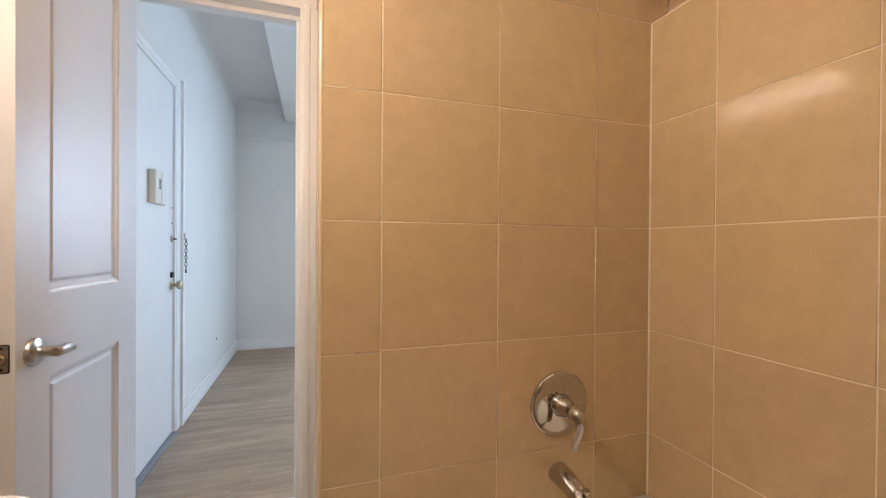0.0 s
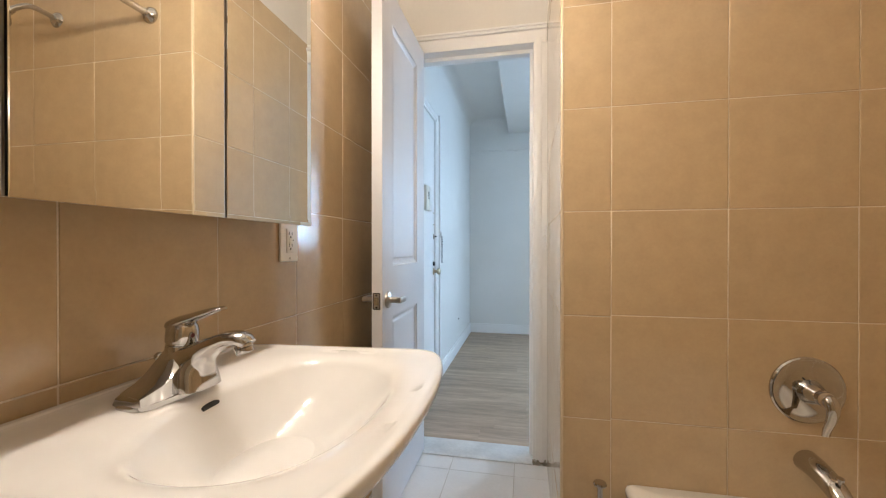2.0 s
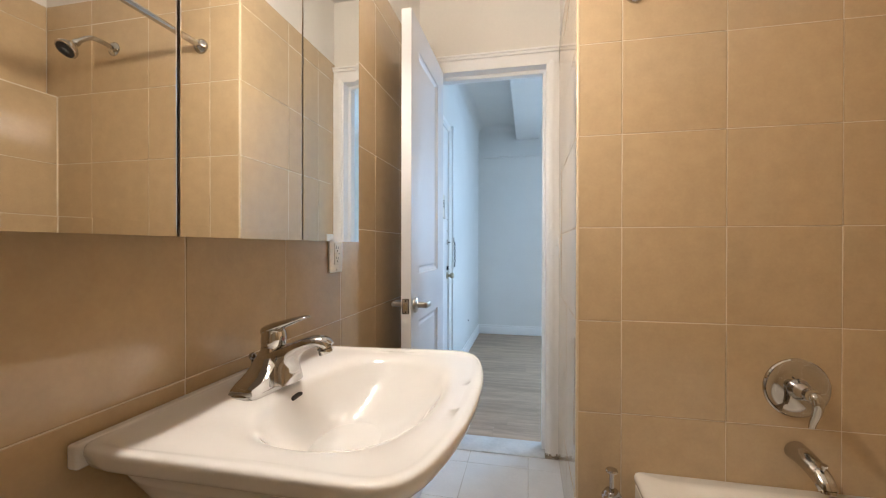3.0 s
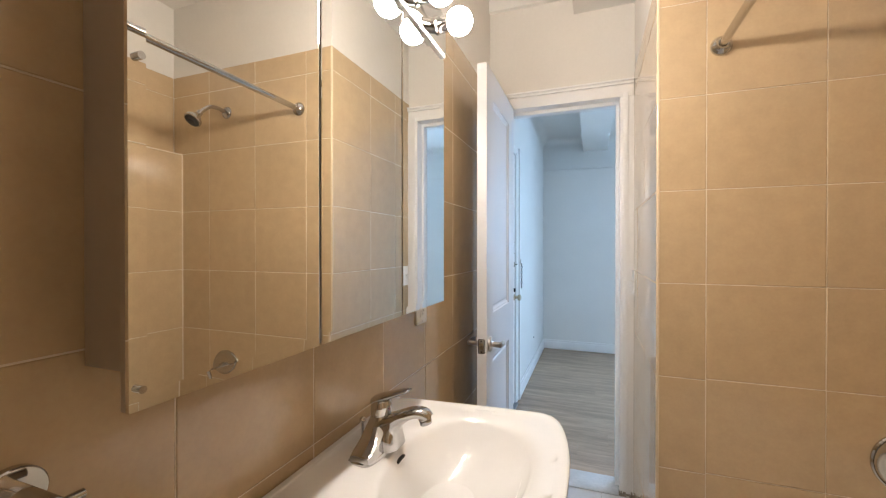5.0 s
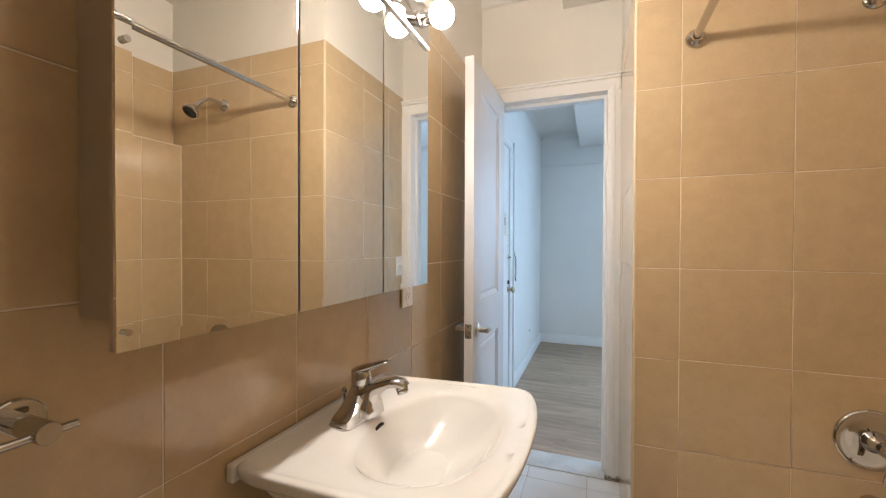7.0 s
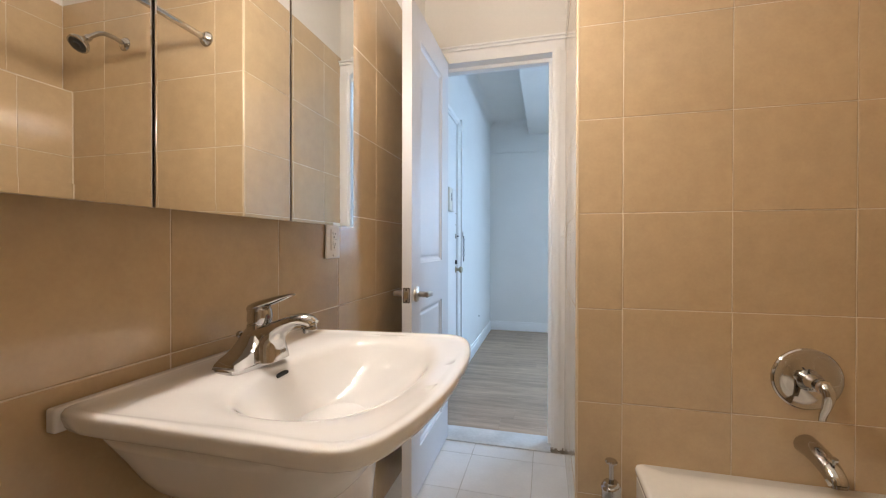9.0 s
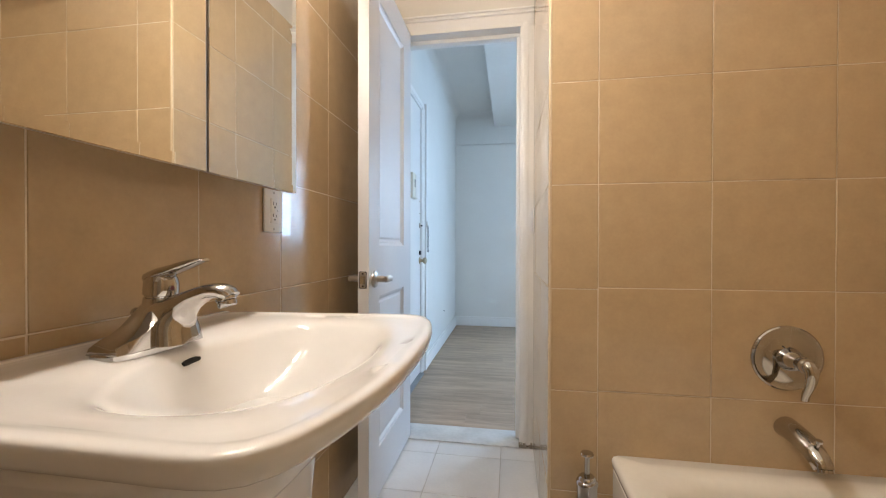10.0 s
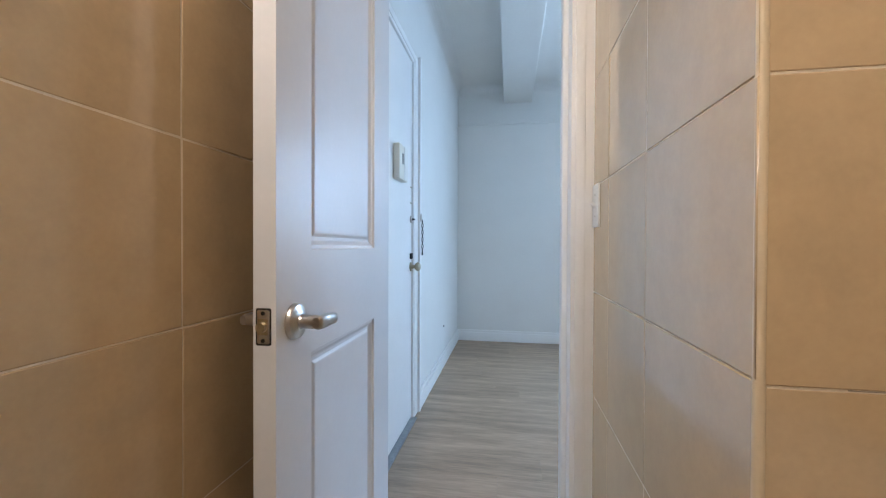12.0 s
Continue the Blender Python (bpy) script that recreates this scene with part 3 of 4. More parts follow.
TO_DRAIN = Matrix.Translation((DRAIN_X, BC.y, 0.0))
bm = bmesh.new()
lathe(bm, [(0.0, 0.7225), (0.018, 0.7225), (0.020, 0.7255), (0.024, 0.7285), (0.030, 0.7290), (0.0325, 0.7270), (0.0325, 0.720)], TO_DRAIN, 36)
drain = part("drain", bm, CHROME, bowl, "chrome drain flange")
bm = bmesh.new()
lathe(bm, [(0.0, 0.7228), (0.0185, 0.7228), (0.0185, 0.7236), (0.0, 0.7236)], TO_DRAIN, 28)
part("drain_hole", bm, DARK, bowl, "dark drain opening")
bm = bmesh.new()
lathe(bm, [(0.0, 0.7345), (0.009, 0.734), (0.0145, 0.7325), (0.0155, 0.730), (0.0145, 0.7285), (0.006, 0.728), (0.006, 0.7235)], TO_DRAIN, 28)
part("pop_up_stopper", bm, CHROME, bowl, "chrome pop-up stopper")

# supply pipe under the basin
pipe = thing("supply_pipe", (-0.88, -0.80, 0.40), "dark metal water supply pipe under the sink", "pipe")
bm = bmesh.new()
path = smooth([(WEST + 0.001, -0.80, 0.50), (-0.86, -0.80, 0.50), (-0.835, -0.80, 0.52), (-0.815, -0.795, 0.58), (-0.79, -0.785, 0.655), (-0.785, -0.775, 0.72)], 5)
tube(bm, path, [0.007] * len(path), n=12)
part("tube", bm, BLACK_METAL, pipe)
bm = bmesh.new()
lathe(bm, [(0.0, 0), (0.026, 0), (0.024, 0.006), (0.012, 0.01), (0.0, 0.01)], Matrix.Translation((WEST, -0.80, 0.50)) @ Matrix.Rotation(radians(90), 4, "Y"))
part("escutcheon", bm, CHROME, pipe)

# ---- basin tap ----
TY = -0.684
tap = thing("faucet", (-0.805, TY, 0.842), "polished chrome single-lever faucet on the sink deck", "faucet")
bm = bmesh.new()
base = []
for z, grow in ((0.838, 0.0), (0.846, 0.0), (0.850, -0.004)):
    base.append([(-0.803 + (0.031 + grow) * c, TY + ((0.098 if s < 0 else 0.046) + grow) * s, z) for c, s in
                 [(math.copysign(abs(math.cos(2 * math.pi * k / 40)) ** 0.5, math.cos(2 * math.pi * k / 40)), math.copysign(abs(math.sin(2 * math.pi * k / 40)) ** 0.75, math.sin(2 * math.pi * k / 40))) for k in range(40)]])
loft(bm, base)
part("base_plate", bm, CHROME, tap)
for side, rise in ((-1, ((0.0950, 0.018, 0.853), (0.0925, 0.025, 0.861), (0.078, 0.028, 0.867), (0.062, 0.029, 0.872), (0.046, 0.029, 0.880), (0.032, 0.0275, 0.893), (0.014, 0.025, 0.910))),
                   (1, ((0.0425, 0.018, 0.854), (0.040, 0.024, 0.863), (0.032, 0.026, 0.878), (0.022, 0.026, 0.896), (0.010, 0.025, 0.910)))):
    bm = bmesh.new()
    secs = []
    for u, hx, top in rise:
        y = TY + side * u
        secs.append([(-0.803 + hx, y, 0.847), (-0.803 + hx * 0.93, y, 0.847 + (top - 0.847) * 0.78), (-0.803 + hx * 0.5, y, top), (-0.803 - hx * 0.4, y, top + 0.001), (-0.803 - hx * 0.78, y, top - 0.004), (-0.803 - hx, y, 0.847)])
    loft(bm, secs)
    part("base_wing", bm, CHROME, tap, "", True, 32)
bm = bmesh.new()
# back and top edge (x, z), front and under edge (x, z), half width, squareness
STATIONS = [(-0.829, 0.846, -0.7500, 0.846, 0.0400, 3.2), (-0.8285, 0.862, -0.7515, 0.857, 0.0385, 3.1), (-0.828, 0.882, -0.7535, 0.869, 0.0360, 3.0),
            (-0.8265, 0.902, -0.7530, 0.883, 0.0300, 2.9), (-0.808, 0.911, -0.7465, 0.8945, 0.0255, 2.8), (-0.782, 0.9165, -0.7375, 0.903, 0.0235, 2.7),
            (-0.752, 0.928, -0.7270, 0.9105, 0.0225, 2.6), (-0.724, 0.9375, -0.7155, 0.9145, 0.0205, 2.5), (-0.702, 0.9385, -0.7045, 0.9150, 0.0190, 2.4),
            (-0.687, 0.9335, -0.6970, 0.9125, 0.0175, 2.2), (-0.6785, 0.9250, -0.6930, 0.9105, 0.0150, 2.1)]
SWING = 0.11  # the spout and lever point slightly away from square
loops = []
for bx, bz, fx, fz, hw, p in smooth(STATIONS, 4):
    ring_ = []
    for k in range(36):
        c, q = math.cos(2 * math.pi * k / 36), math.sin(2 * math.pi * k / 36)
        c, q = math.copysign(abs(c) ** (2 / p), c), math.copysign(abs(q) ** (2 / p), q)
        x = (bx + fx) / 2 + (fx - bx) / 2 * c
        ring_.append((x, TY + hw * q + SWING * max(0.0, x + 0.80), (bz + fz) / 2 + (fz - bz) / 2 * c))
    loops.append(ring_)
loft(bm, loops)
loft(bm, [oval((xb + xf) / 2, TY, (xf - xb) / 2, hw, z, p) for z, xb, xf, hw, p in
          ((0.872, -0.830, -0.772, 0.032, 2.5), (0.890, -0.828, -0.774, 0.0275, 2.3), (0.904, -0.8255, -0.7765, 0.0245, 2.1), (0.9145, -0.8245, -0.7775, 0.0235, 2.0))])
spout = part("tap_body", bm, CHROME, tap, "", True, 60)
bm = bmesh.new()
m = Matrix.Translation((-0.6945, TY + SWING * 0.1055, 0.9125)) @ Matrix.Rotation(radians(162), 4, "Y")
lathe(bm, [(0.0, 0.004), (0.0098, 0.004), (0.0098, 0.0095), (0.0130, 0.0105), (0.0142, 0.0085), (0.0142, 0.0025), (0.0132, 0.0015), (0.0150, 0.0), (0.0150, -0.004), (0.0, -0.004)], m, 28)
part("aerator", bm, CHROME, spout, "chrome spout ring")
bm = bmesh.new()
lathe(bm, [(0.0, 0.0042), (0.0097, 0.0042), (0.0097, 0.0052), (0.0, 0.0052)], m, 20)
part("outlet", bm, DARK, spout, "dark spout outlet")
bm = bmesh.new()
m = Matrix.Translation((-0.8010, TY, 0.9145)) @ Matrix.Rotation(radians(4), 4, "Y")
lathe(bm, [(0.0, -0.006), (0.0230, -0.006), (0.0230, 0.0015), (0.0218, 0.0025), (0.0218, 0.0050), (0.0242, 0.0060), (0.0245, 0.015), (0.0240, 0.024), (0.0215, 0.033), (0.016, 0.039), (0.008, 0.042), (0.0, 0.0425)], m, 36)
cap = part("cap", bm, CHROME, tap, "chrome handle cap")
bm = bmesh.new()
path = smooth([(x, TY + SWING * max(0.0, x + 0.80), z) for x, z in ((-0.822, 0.938), (-0.813, 0.947), (-0.797, 0.9535), (-0.776, 0.9605), (-0.752, 0.9690), (-0.736, 0.9738), (-0.728, 0.9748))], 4)
n = len(path)
ws = list(np.interp(np.linspace(0, 1, n), [0, 0.15, 0.35, 0.6, 0.92, 1], [0.010, 0.0195, 0.0205, 0.0165, 0.0118, 0.0085]))
hs = list(np.interp(np.linspace(0, 1, n), [0, 0.15, 0.35, 0.6, 0.92, 1], [0.006, 0.0095, 0.0095, 0.0070, 0.0028, 0.0018]))
tube(bm, path, ws, hs, n=24, square=2.5)
part("lever", bm, CHROME, tap)
bm = bmesh.new()
rod(bm, (-0.7785, TY - 0.004, 0.931), (-0.7755, TY - 0.004, 0.931), 0.0036, n=14)
part("hot_dot", bm, material("red_dot", (0.12, 0.02, 0.018), 0.3), cap, "small red marking")
bm = bmesh.new()
rod(bm, (-0.855, -0.676, 0.842), (-0.855, -0.676, 0.884), 0.003, n=10)
bmesh.ops.create_uvsphere(bm, u_segments=16, v_segments=12, radius=0.0078, matrix=Matrix.Translation((-0.855, -0.676, 0.889)))
part("lift_rod", bm, CHROME, tap, "chrome drain lift rod with a knob")


# ---- mirror cabinet ----
CY0, CY1, CZ0, CZ1, CX = -1.228, -0.302, 1.129, 1.893, -0.787
cabinet = thing("mirror_cabinet", (-0.85, -0.765, CZ0), "white wall cabinet, shade put into its tan colour, with three mirrored doors above the sink", "cabinet")
bm = bmesh.new()
box(bm, WEST + 0.0008, -0.803, CY0 + 0.022, CY1 - 0.004, CZ0 + 0.032, CZ1 + 0.012, 0.001)
part("body", bm, CABINET, cabinet)
CUTS = [CY0, -0.920, -0.600, CY1]
for a, b in zip(CUTS, CUTS[1:]):
    y0, y1 = a + (0.0030 if a != CY0 else 0), b - (0.0030 if b != CY1 else 0)
    bm = bmesh.new()
    box(bm, -0.801, CX - 0.006, y0 + 0.0005, y1 - 0.0005, CZ0 + 0.0005, CZ1)
    leaf_ = part("door", bm, CABINET, cabinet)
    bm = bmesh.new()
    w = 0.018
    ia, ib = (w if a == CY0 else 0.0015), (w if b == CY1 else 0.0015)
    ring = lambda i, x: [bm.verts.new((x, y, z)) for y, z in ((y0 + ia * i, CZ0 + w * i), (y1 - ib * i, CZ0 + w * i), (y1 - ib * i, CZ1 - w * i), (y0 + ia * i, CZ1 - w * i))]  # noqa: E731
    r0, r1, r2 = ring(0, CX - 0.0055), ring(0, CX - 0.0004), ring(1, CX)
    for lo, hi in ((r0, r1), (r1, r2)):
        for k in range(4):
            bm.faces.new((lo[k], lo[(k + 1) % 4], hi[(k + 1) % 4], hi[k]))
    bm.faces.new(r2)
    bm.faces.new(r0[::-1])
    part("mirror", bm, MIRROR, leaf_, "bevelled mirror glass", False)
for y in CUTS[1:3]:
    bm = bmesh.new()
    box(bm, -0.8028, -0.7985, y - 0.0034, y + 0.0034, CZ0 + 0.002, CZ1)
    part("door_gap", bm, DARK, cabinet, "dark gap between mirror doors")
for z in (1.152, 1.50):
    bm = bmesh.new()
    rod(bm, (CX - 0.004, CY0 + 0.010, z), (CX + 0.006, CY0 + 0.010, z), 0.0042, n=14)
    part("clip", bm, CHROME, cabinet, "small chrome mirror button")

# ---- vanity light over the mirrors ----
light = thing("vanity_light", (-0.84, -0.765, 1.906), "chrome strip light with lit white globe bulbs above the mirrors", "light fixture")
bm = bmesh.new()
box(bm, WEST + 0.0008, -0.781, CY0, CY1, 1.9075, 2.03, 0.002)
bar = part("bar", bm, material("mirror_chrome", (0.80, 0.79, 0.77), 0.03, metal=1.0), light, "polished chrome backplate")
bm = bmesh.new()
box(bm, -0.80, -0.7795, CY0, CY1 - 0.008, 1.8955, 1.907, 0.001)
part("lip", bm, PLASTIC, light, "thin white metal lip")
BULB_X, BULB_Z = -0.712, 1.966
for k in range(4):
    y = -0.375 - 0.156 * k
    bm = bmesh.new()
    m = Matrix.Translation((-0.782, y, BULB_Z)) @ Matrix.Rotation(radians(90), 4, "Y")
    lathe(bm, [(0.0, 0.0), (0.027, 0.0), (0.027, 0.004), (0.0235, 0.006), (0.0235, 0.034), (0.0245, 0.035), (0.0245, 0.042), (0.021, 0.043), (0.0, 0.043)], m, 28)
    socket = part("socket", bm, CHROME, light, "chrome lamp socket")
    bm = bmesh.new()
    m = Matrix.Translation((BULB_X, y, BULB_Z)) @ Matrix.Rotation(radians(90), 4, "Y")
    lathe(bm, [(0.0, -0.048), (0.013, -0.048), (0.014, -0.038), (0.022, -0.033)] + [(0.0395 * math.sin(a), -0.0395 * math.cos(a)) for a in [0.60 + (math.pi - 0.60) * j / 12 for j in range(12)]] + [(0.0, 0.0395)], m, 24)
    part("bulb", bm, BULB, socket, "lit frosted globe bulb")

# ---- outlet and switch ----
def wall_plate(name, label, category):
    return thing(name, (WEST, -0.228, 1.0925), label, category)


outlet = wall_plate("power_outlet", "white plastic power outlet with two sockets on the tiled wall", "outlet")
bm = bmesh.new()
box(bm, WEST + 0.0008, WEST + 0.0075, -0.2695, -0.1865, 1.034, 1.151, 0.003, 3)
part("cover_plate", bm, PLASTIC, outlet)
bm = bmesh.new()
box(bm, WEST + 0.006, WEST + 0.0105, -0.2445, -0.2115, 1.059, 1.126, 0.0015)
face = part("socket_face", bm, PLASTIC, outlet)
for z in (1.109, 1.076):
    for dy, w, h in ((-0.0068, 0.0024, 0.0085), (0.0068, 0.0024, 0.0070)):
        bm = bmesh.new()
        box(bm, WEST + 0.0099, WEST + 0.0108, -0.228 + dy - w / 2, -0.228 + dy + w / 2, z, z + h)
        part("slot", bm, DARK, face, "dark socket slot")
    bm = bmesh.new()
    rod(bm, (WEST + 0.0099, -0.228, z - 0.0065), (WEST + 0.0108, -0.228, z - 0.0065), 0.0031, n=12)
    part("ground_hole", bm, DARK, face, "dark round socket hole")
for z in (1.0882, 1.0965):
    bm = bmesh.new()
    box(bm, WEST + 0.0099, WEST + 0.0118, -0.2355, -0.2195, z - 0.0031, z + 0.0031, 0.0008)
    part("test_button", bm, PLASTIC, face)
bm = bmesh.new()
rod(bm, (WEST + 0.0099, -0.2155, 1.094), (WEST + 0.0108, -0.2155, 1.094), 0.0016, n=8)
part("indicator", bm, DARK, face)
for z in (1.043, 1.142):
    bm = bmesh.new()
    rod(bm, (WEST + 0.007, -0.228, z), (WEST + 0.0085, -0.228, z), 0.0032, n=12)
    part("screw", bm, NICKEL, outlet, "small plate screw")

switch = thing("light_switch", (RETURN, 0.742, 1.122), "white plastic toggle light switch beside the doorway", "light switch")
bm = bmesh.new()
box(bm, RETURN - 0.0065, RETURN - 0.0006, 0.700, 0.775, 1.062, 1.182, 0.002, 3)
part("cover_plate", bm, PLASTIC, switch)
bm = bmesh.new()
tube(bm, [(RETURN - 0.004, 0.7375, 1.122), (RETURN - 0.012, 0.7375, 1.126), (RETURN - 0.019, 0.7375, 1.130)], [0.0052, 0.0045, 0.0038], [0.006, 0.005, 0.004], side=Vector((0, 1, 0)), square=4)
part("toggle", bm, PLASTIC, switch)
for z in (1.092, 1.152):
    bm = bmesh.new()
    rod(bm, (RETURN - 0.0075, 0.7375, z), (RETURN - 0.005, 0.7375, z), 0.003, n=10)
    part("screw", bm, NICKEL, switch)

# ---- paper holder on the basin wall ----
holder = thing("paper_holder", (WEST, -1.271, 1.047), "polished chrome paper holder on the tiled wall", "paper holder")
bm = bmesh.new()
m = Matrix.Translation((WEST, -1.271, 1.047)) @ Matrix.Rotation(radians(90), 4, "Y")
lathe(bm, [(0.0, 0.0006), (0.0285, 0.0006), (0.0285, 0.009), (0.0270, 0.0105), (0.0, 0.0105)], m, 36)
part("flange", bm, CHROME, holder)
bm = bmesh.new()
lathe(bm, [(0.0, 0.009), (0.0125, 0.009), (0.0125, 0.074), (0.0118, 0.075), (0.0, 0.075)], m, 28)
part("post", bm, CHROME, holder)
bm = bmesh.new()
rod(bm, (-0.839, -1.240, 1.045), (-0.839, -1.43, 1.045), 0.0048, n=18)
part("bar", bm, CHROME, holder)

# ---- bathtub ----
tub = thing("bathtub", (0.42, -0.765, 0.0), "white enamelled built-in bathtub with a rounded rim", "bathtub")


def tub_loop(x0, x1, y0, y1, r, z, n=9):
    out = []
    for cx, cy, a0 in ((x1 - r, y1 - r, 0), (x0 + r, y1 - r, 90), (x0 + r, y0 + r, 180), (x1 - r, y0 + r, 270)):
        for k in range(n):
            a = radians(a0 + 90 * k / (n - 1))
            out.append((cx + r * math.cos(a), cy + r * math.sin(a), z))
    return out


TX0, TX1, TY0, TY1 = 0.037, LEDGE_EAST - 0.0005, TUB_SOUTH + 0.001, -0.001
bm = bmesh.new()
box(bm, TX0 + 0.005, TX0 + 0.030, TY0, TY1, 0.0, 0.345, 0.004)
part("apron", bm, ENAMEL, tub)
bm = bmesh.new()
loft(bm, [tub_loop(TX0 + 0.031, TX1, TY0, TY1, 0.006, 0.0), tub_loop(TX0 + 0.031, TX1, TY0, TY1, 0.006, 0.343), tub_loop(TX0 + 0.012, TX1, TY0, TY1, 0.006, 0.3455), tub_loop(TX0 + 0.002, TX1, TY0, TY1, 0.008, 0.358),
          tub_loop(TX0, TX1, TY0, TY1, 0.010, 0.374), tub_loop(TX0 + 0.004, TX1, TY0, TY1, 0.012, 0.384), tub_loop(TX0 + 0.012, TX1 - 0.002, TY0 + 0.002, TY1 - 0.002, 0.014, 0.387),
          tub_loop(TX0 + 0.085, TX1 - 0.05, TY0 + 0.07, TY1 - 0.075, 0.10, 0.386), tub_loop(TX0 + 0.098, TX1 - 0.062, TY0 + 0.085, TY1 - 0.09, 0.11, 0.380),
          tub_loop(TX0 + 0.108, TX1 - 0.072, TY0 + 0.10, TY1 - 0.10, 0.12, 0.362), tub_loop(TX0 + 0.125, TX1 - 0.09, TY0 + 0.16, TY1 - 0.12, 0.13, 0.25),
          tub_loop(TX0 + 0.145, TX1 - 0.11, TY0 + 0.24, TY1 - 0.14, 0.13, 0.12), tub_loop(TX0 + 0.20, TX1 - 0.16, TY0 + 0.32, TY1 - 0.20, 0.12, 0.075)])
part("tub_shell", bm, ENAMEL, tub, "", True, 60)

# ---- bath taps on the north wall ----
TO_ROOM = Matrix.Rotation(radians(90), 4, "X")
valve = thing("bath_valve", (0.4915, 0.0, 0.6925), "round chrome bath mixer valve with a curved lever", "faucet")
m = Matrix.Translation((0.4915, 0.0, 0.6925)) @ TO_ROOM
bm = bmesh.new()
lathe(bm, [(0.0, 0.0005), (0.089, 0.0005), (0.0885, 0.005), (0.085, 0.0085), (0.080, 0.0075), (0.060, 0.010), (0.036, 0.014), (0.0, 0.014)], m, 56)
part("escutcheon", bm, CHROME, valve)
bm = bmesh.new()
lathe(bm, [(0.032, 0.013), (0.030, 0.022), (0.024, 0.040), (0.019, 0.052), (0.0175, 0.058), (0.0, 0.058)], m, 32)
part("hub", bm, CHROME, valve)
bm = bmesh.new()
lathe(bm, [(0.0, 0.056), (0.0185, 0.056), (0.0195, 0.062), (0.0195, 0.080), (0.017, 0.086), (0.0, 0.088)], m, 28)
path = smooth([(0.492, -0.066, 0.697), (0.492, -0.084, 0.694), (0.493, -0.094, 0.676), (0.492, -0.090, 0.648), (0.488, -0.082, 0.622), (0.486, -0.080, 0.604)], 5)
n = len(path)
ws = list(np.interp(np.linspace(0, 1, n), [0, 0.3, 0.7, 1], [0.016, 0.016, 0.011, 0.0095]))
hs = list(np.interp(np.linspace(0, 1, n), [0, 0.3, 0.7, 1], [0.016, 0.012, 0.007, 0.0045]))
tube(bm, path, ws, hs, n=20, side=Vector((1, 0, 0)))
part("lever", bm, CHROME, valve, "", True, 55)
bm = bmesh.new()
rod(bm, (0.484, -0.024, 0.722), (0.482, -0.029, 0.727), 0.0022, n=10)
part("set_screw", bm, DARK, valve)

spout_t = thing("bath_spout", (0.492, 0.0, 0.503), "chrome bathtub spout with a diverter", "bath spout")
bm = bmesh.new()
path = smooth([(0.492, -0.0005, 0.503), (0.492, -0.03, 0.502), (0.492, -0.07, 0.496), (0.492, -0.105, 0.484), (0.492, -0.126, 0.470), (0.492, -0.134, 0.458)], 5)
n = len(path)
tube(bm, path, list(np.interp(np.linspace(0, 1, n), [0, 0.5, 1], [0.031, 0.027, 0.021])), list(np.interp(np.linspace(0, 1, n), [0, 0.5, 1], [0.029, 0.024, 0.018])), n=26, side=Vector((1, 0, 0)))
body_s = part("spout_body", bm, CHROME, spout_t, "", True, 60)
bm = bmesh.new()
rod(bm, (0.492, -0.114, 0.500), (0.492, -0.118, 0.517), 0.0035, n=12)
rod(bm, (0.492, -0.1178, 0.516), (0.492, -0.119, 0.522), 0.008, n=18)
part("diverter", bm, CHROME, body_s, "chrome diverter knob")
bm = bmesh.new()
rod(bm, (0.492, -0.1352, 0.460), (0.492, -0.1378, 0.453), 0.0165, n=24)
part("nozzle", bm, CHROME, body_s)

shower = thing("shower_fixture", (0.485, 0.0, 1.972), "chrome shower head on a bent wall arm", "shower head")
m = Matrix.Translation((0.485, 0.0, 1.972)) @ TO_ROOM
bm = bmesh.new()
lathe(bm, [(0.0, 0.0005), (0.030, 0.0005), (0.029, 0.004), (0.020, 0.012), (0.011, 0.015), (0.0, 0.015)], m, 32)
part("flange", bm, CHROME, shower)
bm = bmesh.new()
path = smooth([(0.485, -0.002, 1.972), (0.485, -0.05, 1.978), (0.485, -0.095, 1.972), (0.485, -0.13, 1.945), (0.485, -0.150, 1.925)], 5)
tube(bm, path, [0.0095] * len(path), n=16, side=Vector((1, 0, 0)))
part("arm", bm, CHROME, shower)
bm = bmesh.new()
m = Matrix.Translation((0.485, -0.147, 1.928)) @ Matrix.Rotation(radians(180 - 40), 4, "X")
lathe(bm, [(0.0, -0.004), (0.013, -0.004), (0.014, 0.008), (0.012, 0.014), (0.016, 0.020), (0.022, 0.030), (0.034, 0.045), (0.038, 0.052), (0.038, 0.062), (0.036, 0.064), (0.0, 0.064)], m, 36)
head = part("head", bm, CHROME, shower)
bm = bmesh.new()
lathe(bm, [(0.0, 0.0645), (0.031, 0.0645), (0.033, 0.0635)], m, 36)
lathe(bm, [(0.0, 0.069), (0.012, 0.068), (0.014, 0.0645)], m, 24)
part("spray_face", bm, RUBBER, head, "dark rubber spray face")

rail = thing("shower_curtain_rod", (0.038, -0.765, 1.936), "polished chrome shower curtain rod between two walls", "curtain rod")
bm = bmesh.new()
rod(bm, (0.038, -0.004, 1.936), (0.038, TUB_SOUTH + 0.004, 1.936), 0.0125, n=24)
part("tube", bm, CHROME, rail)
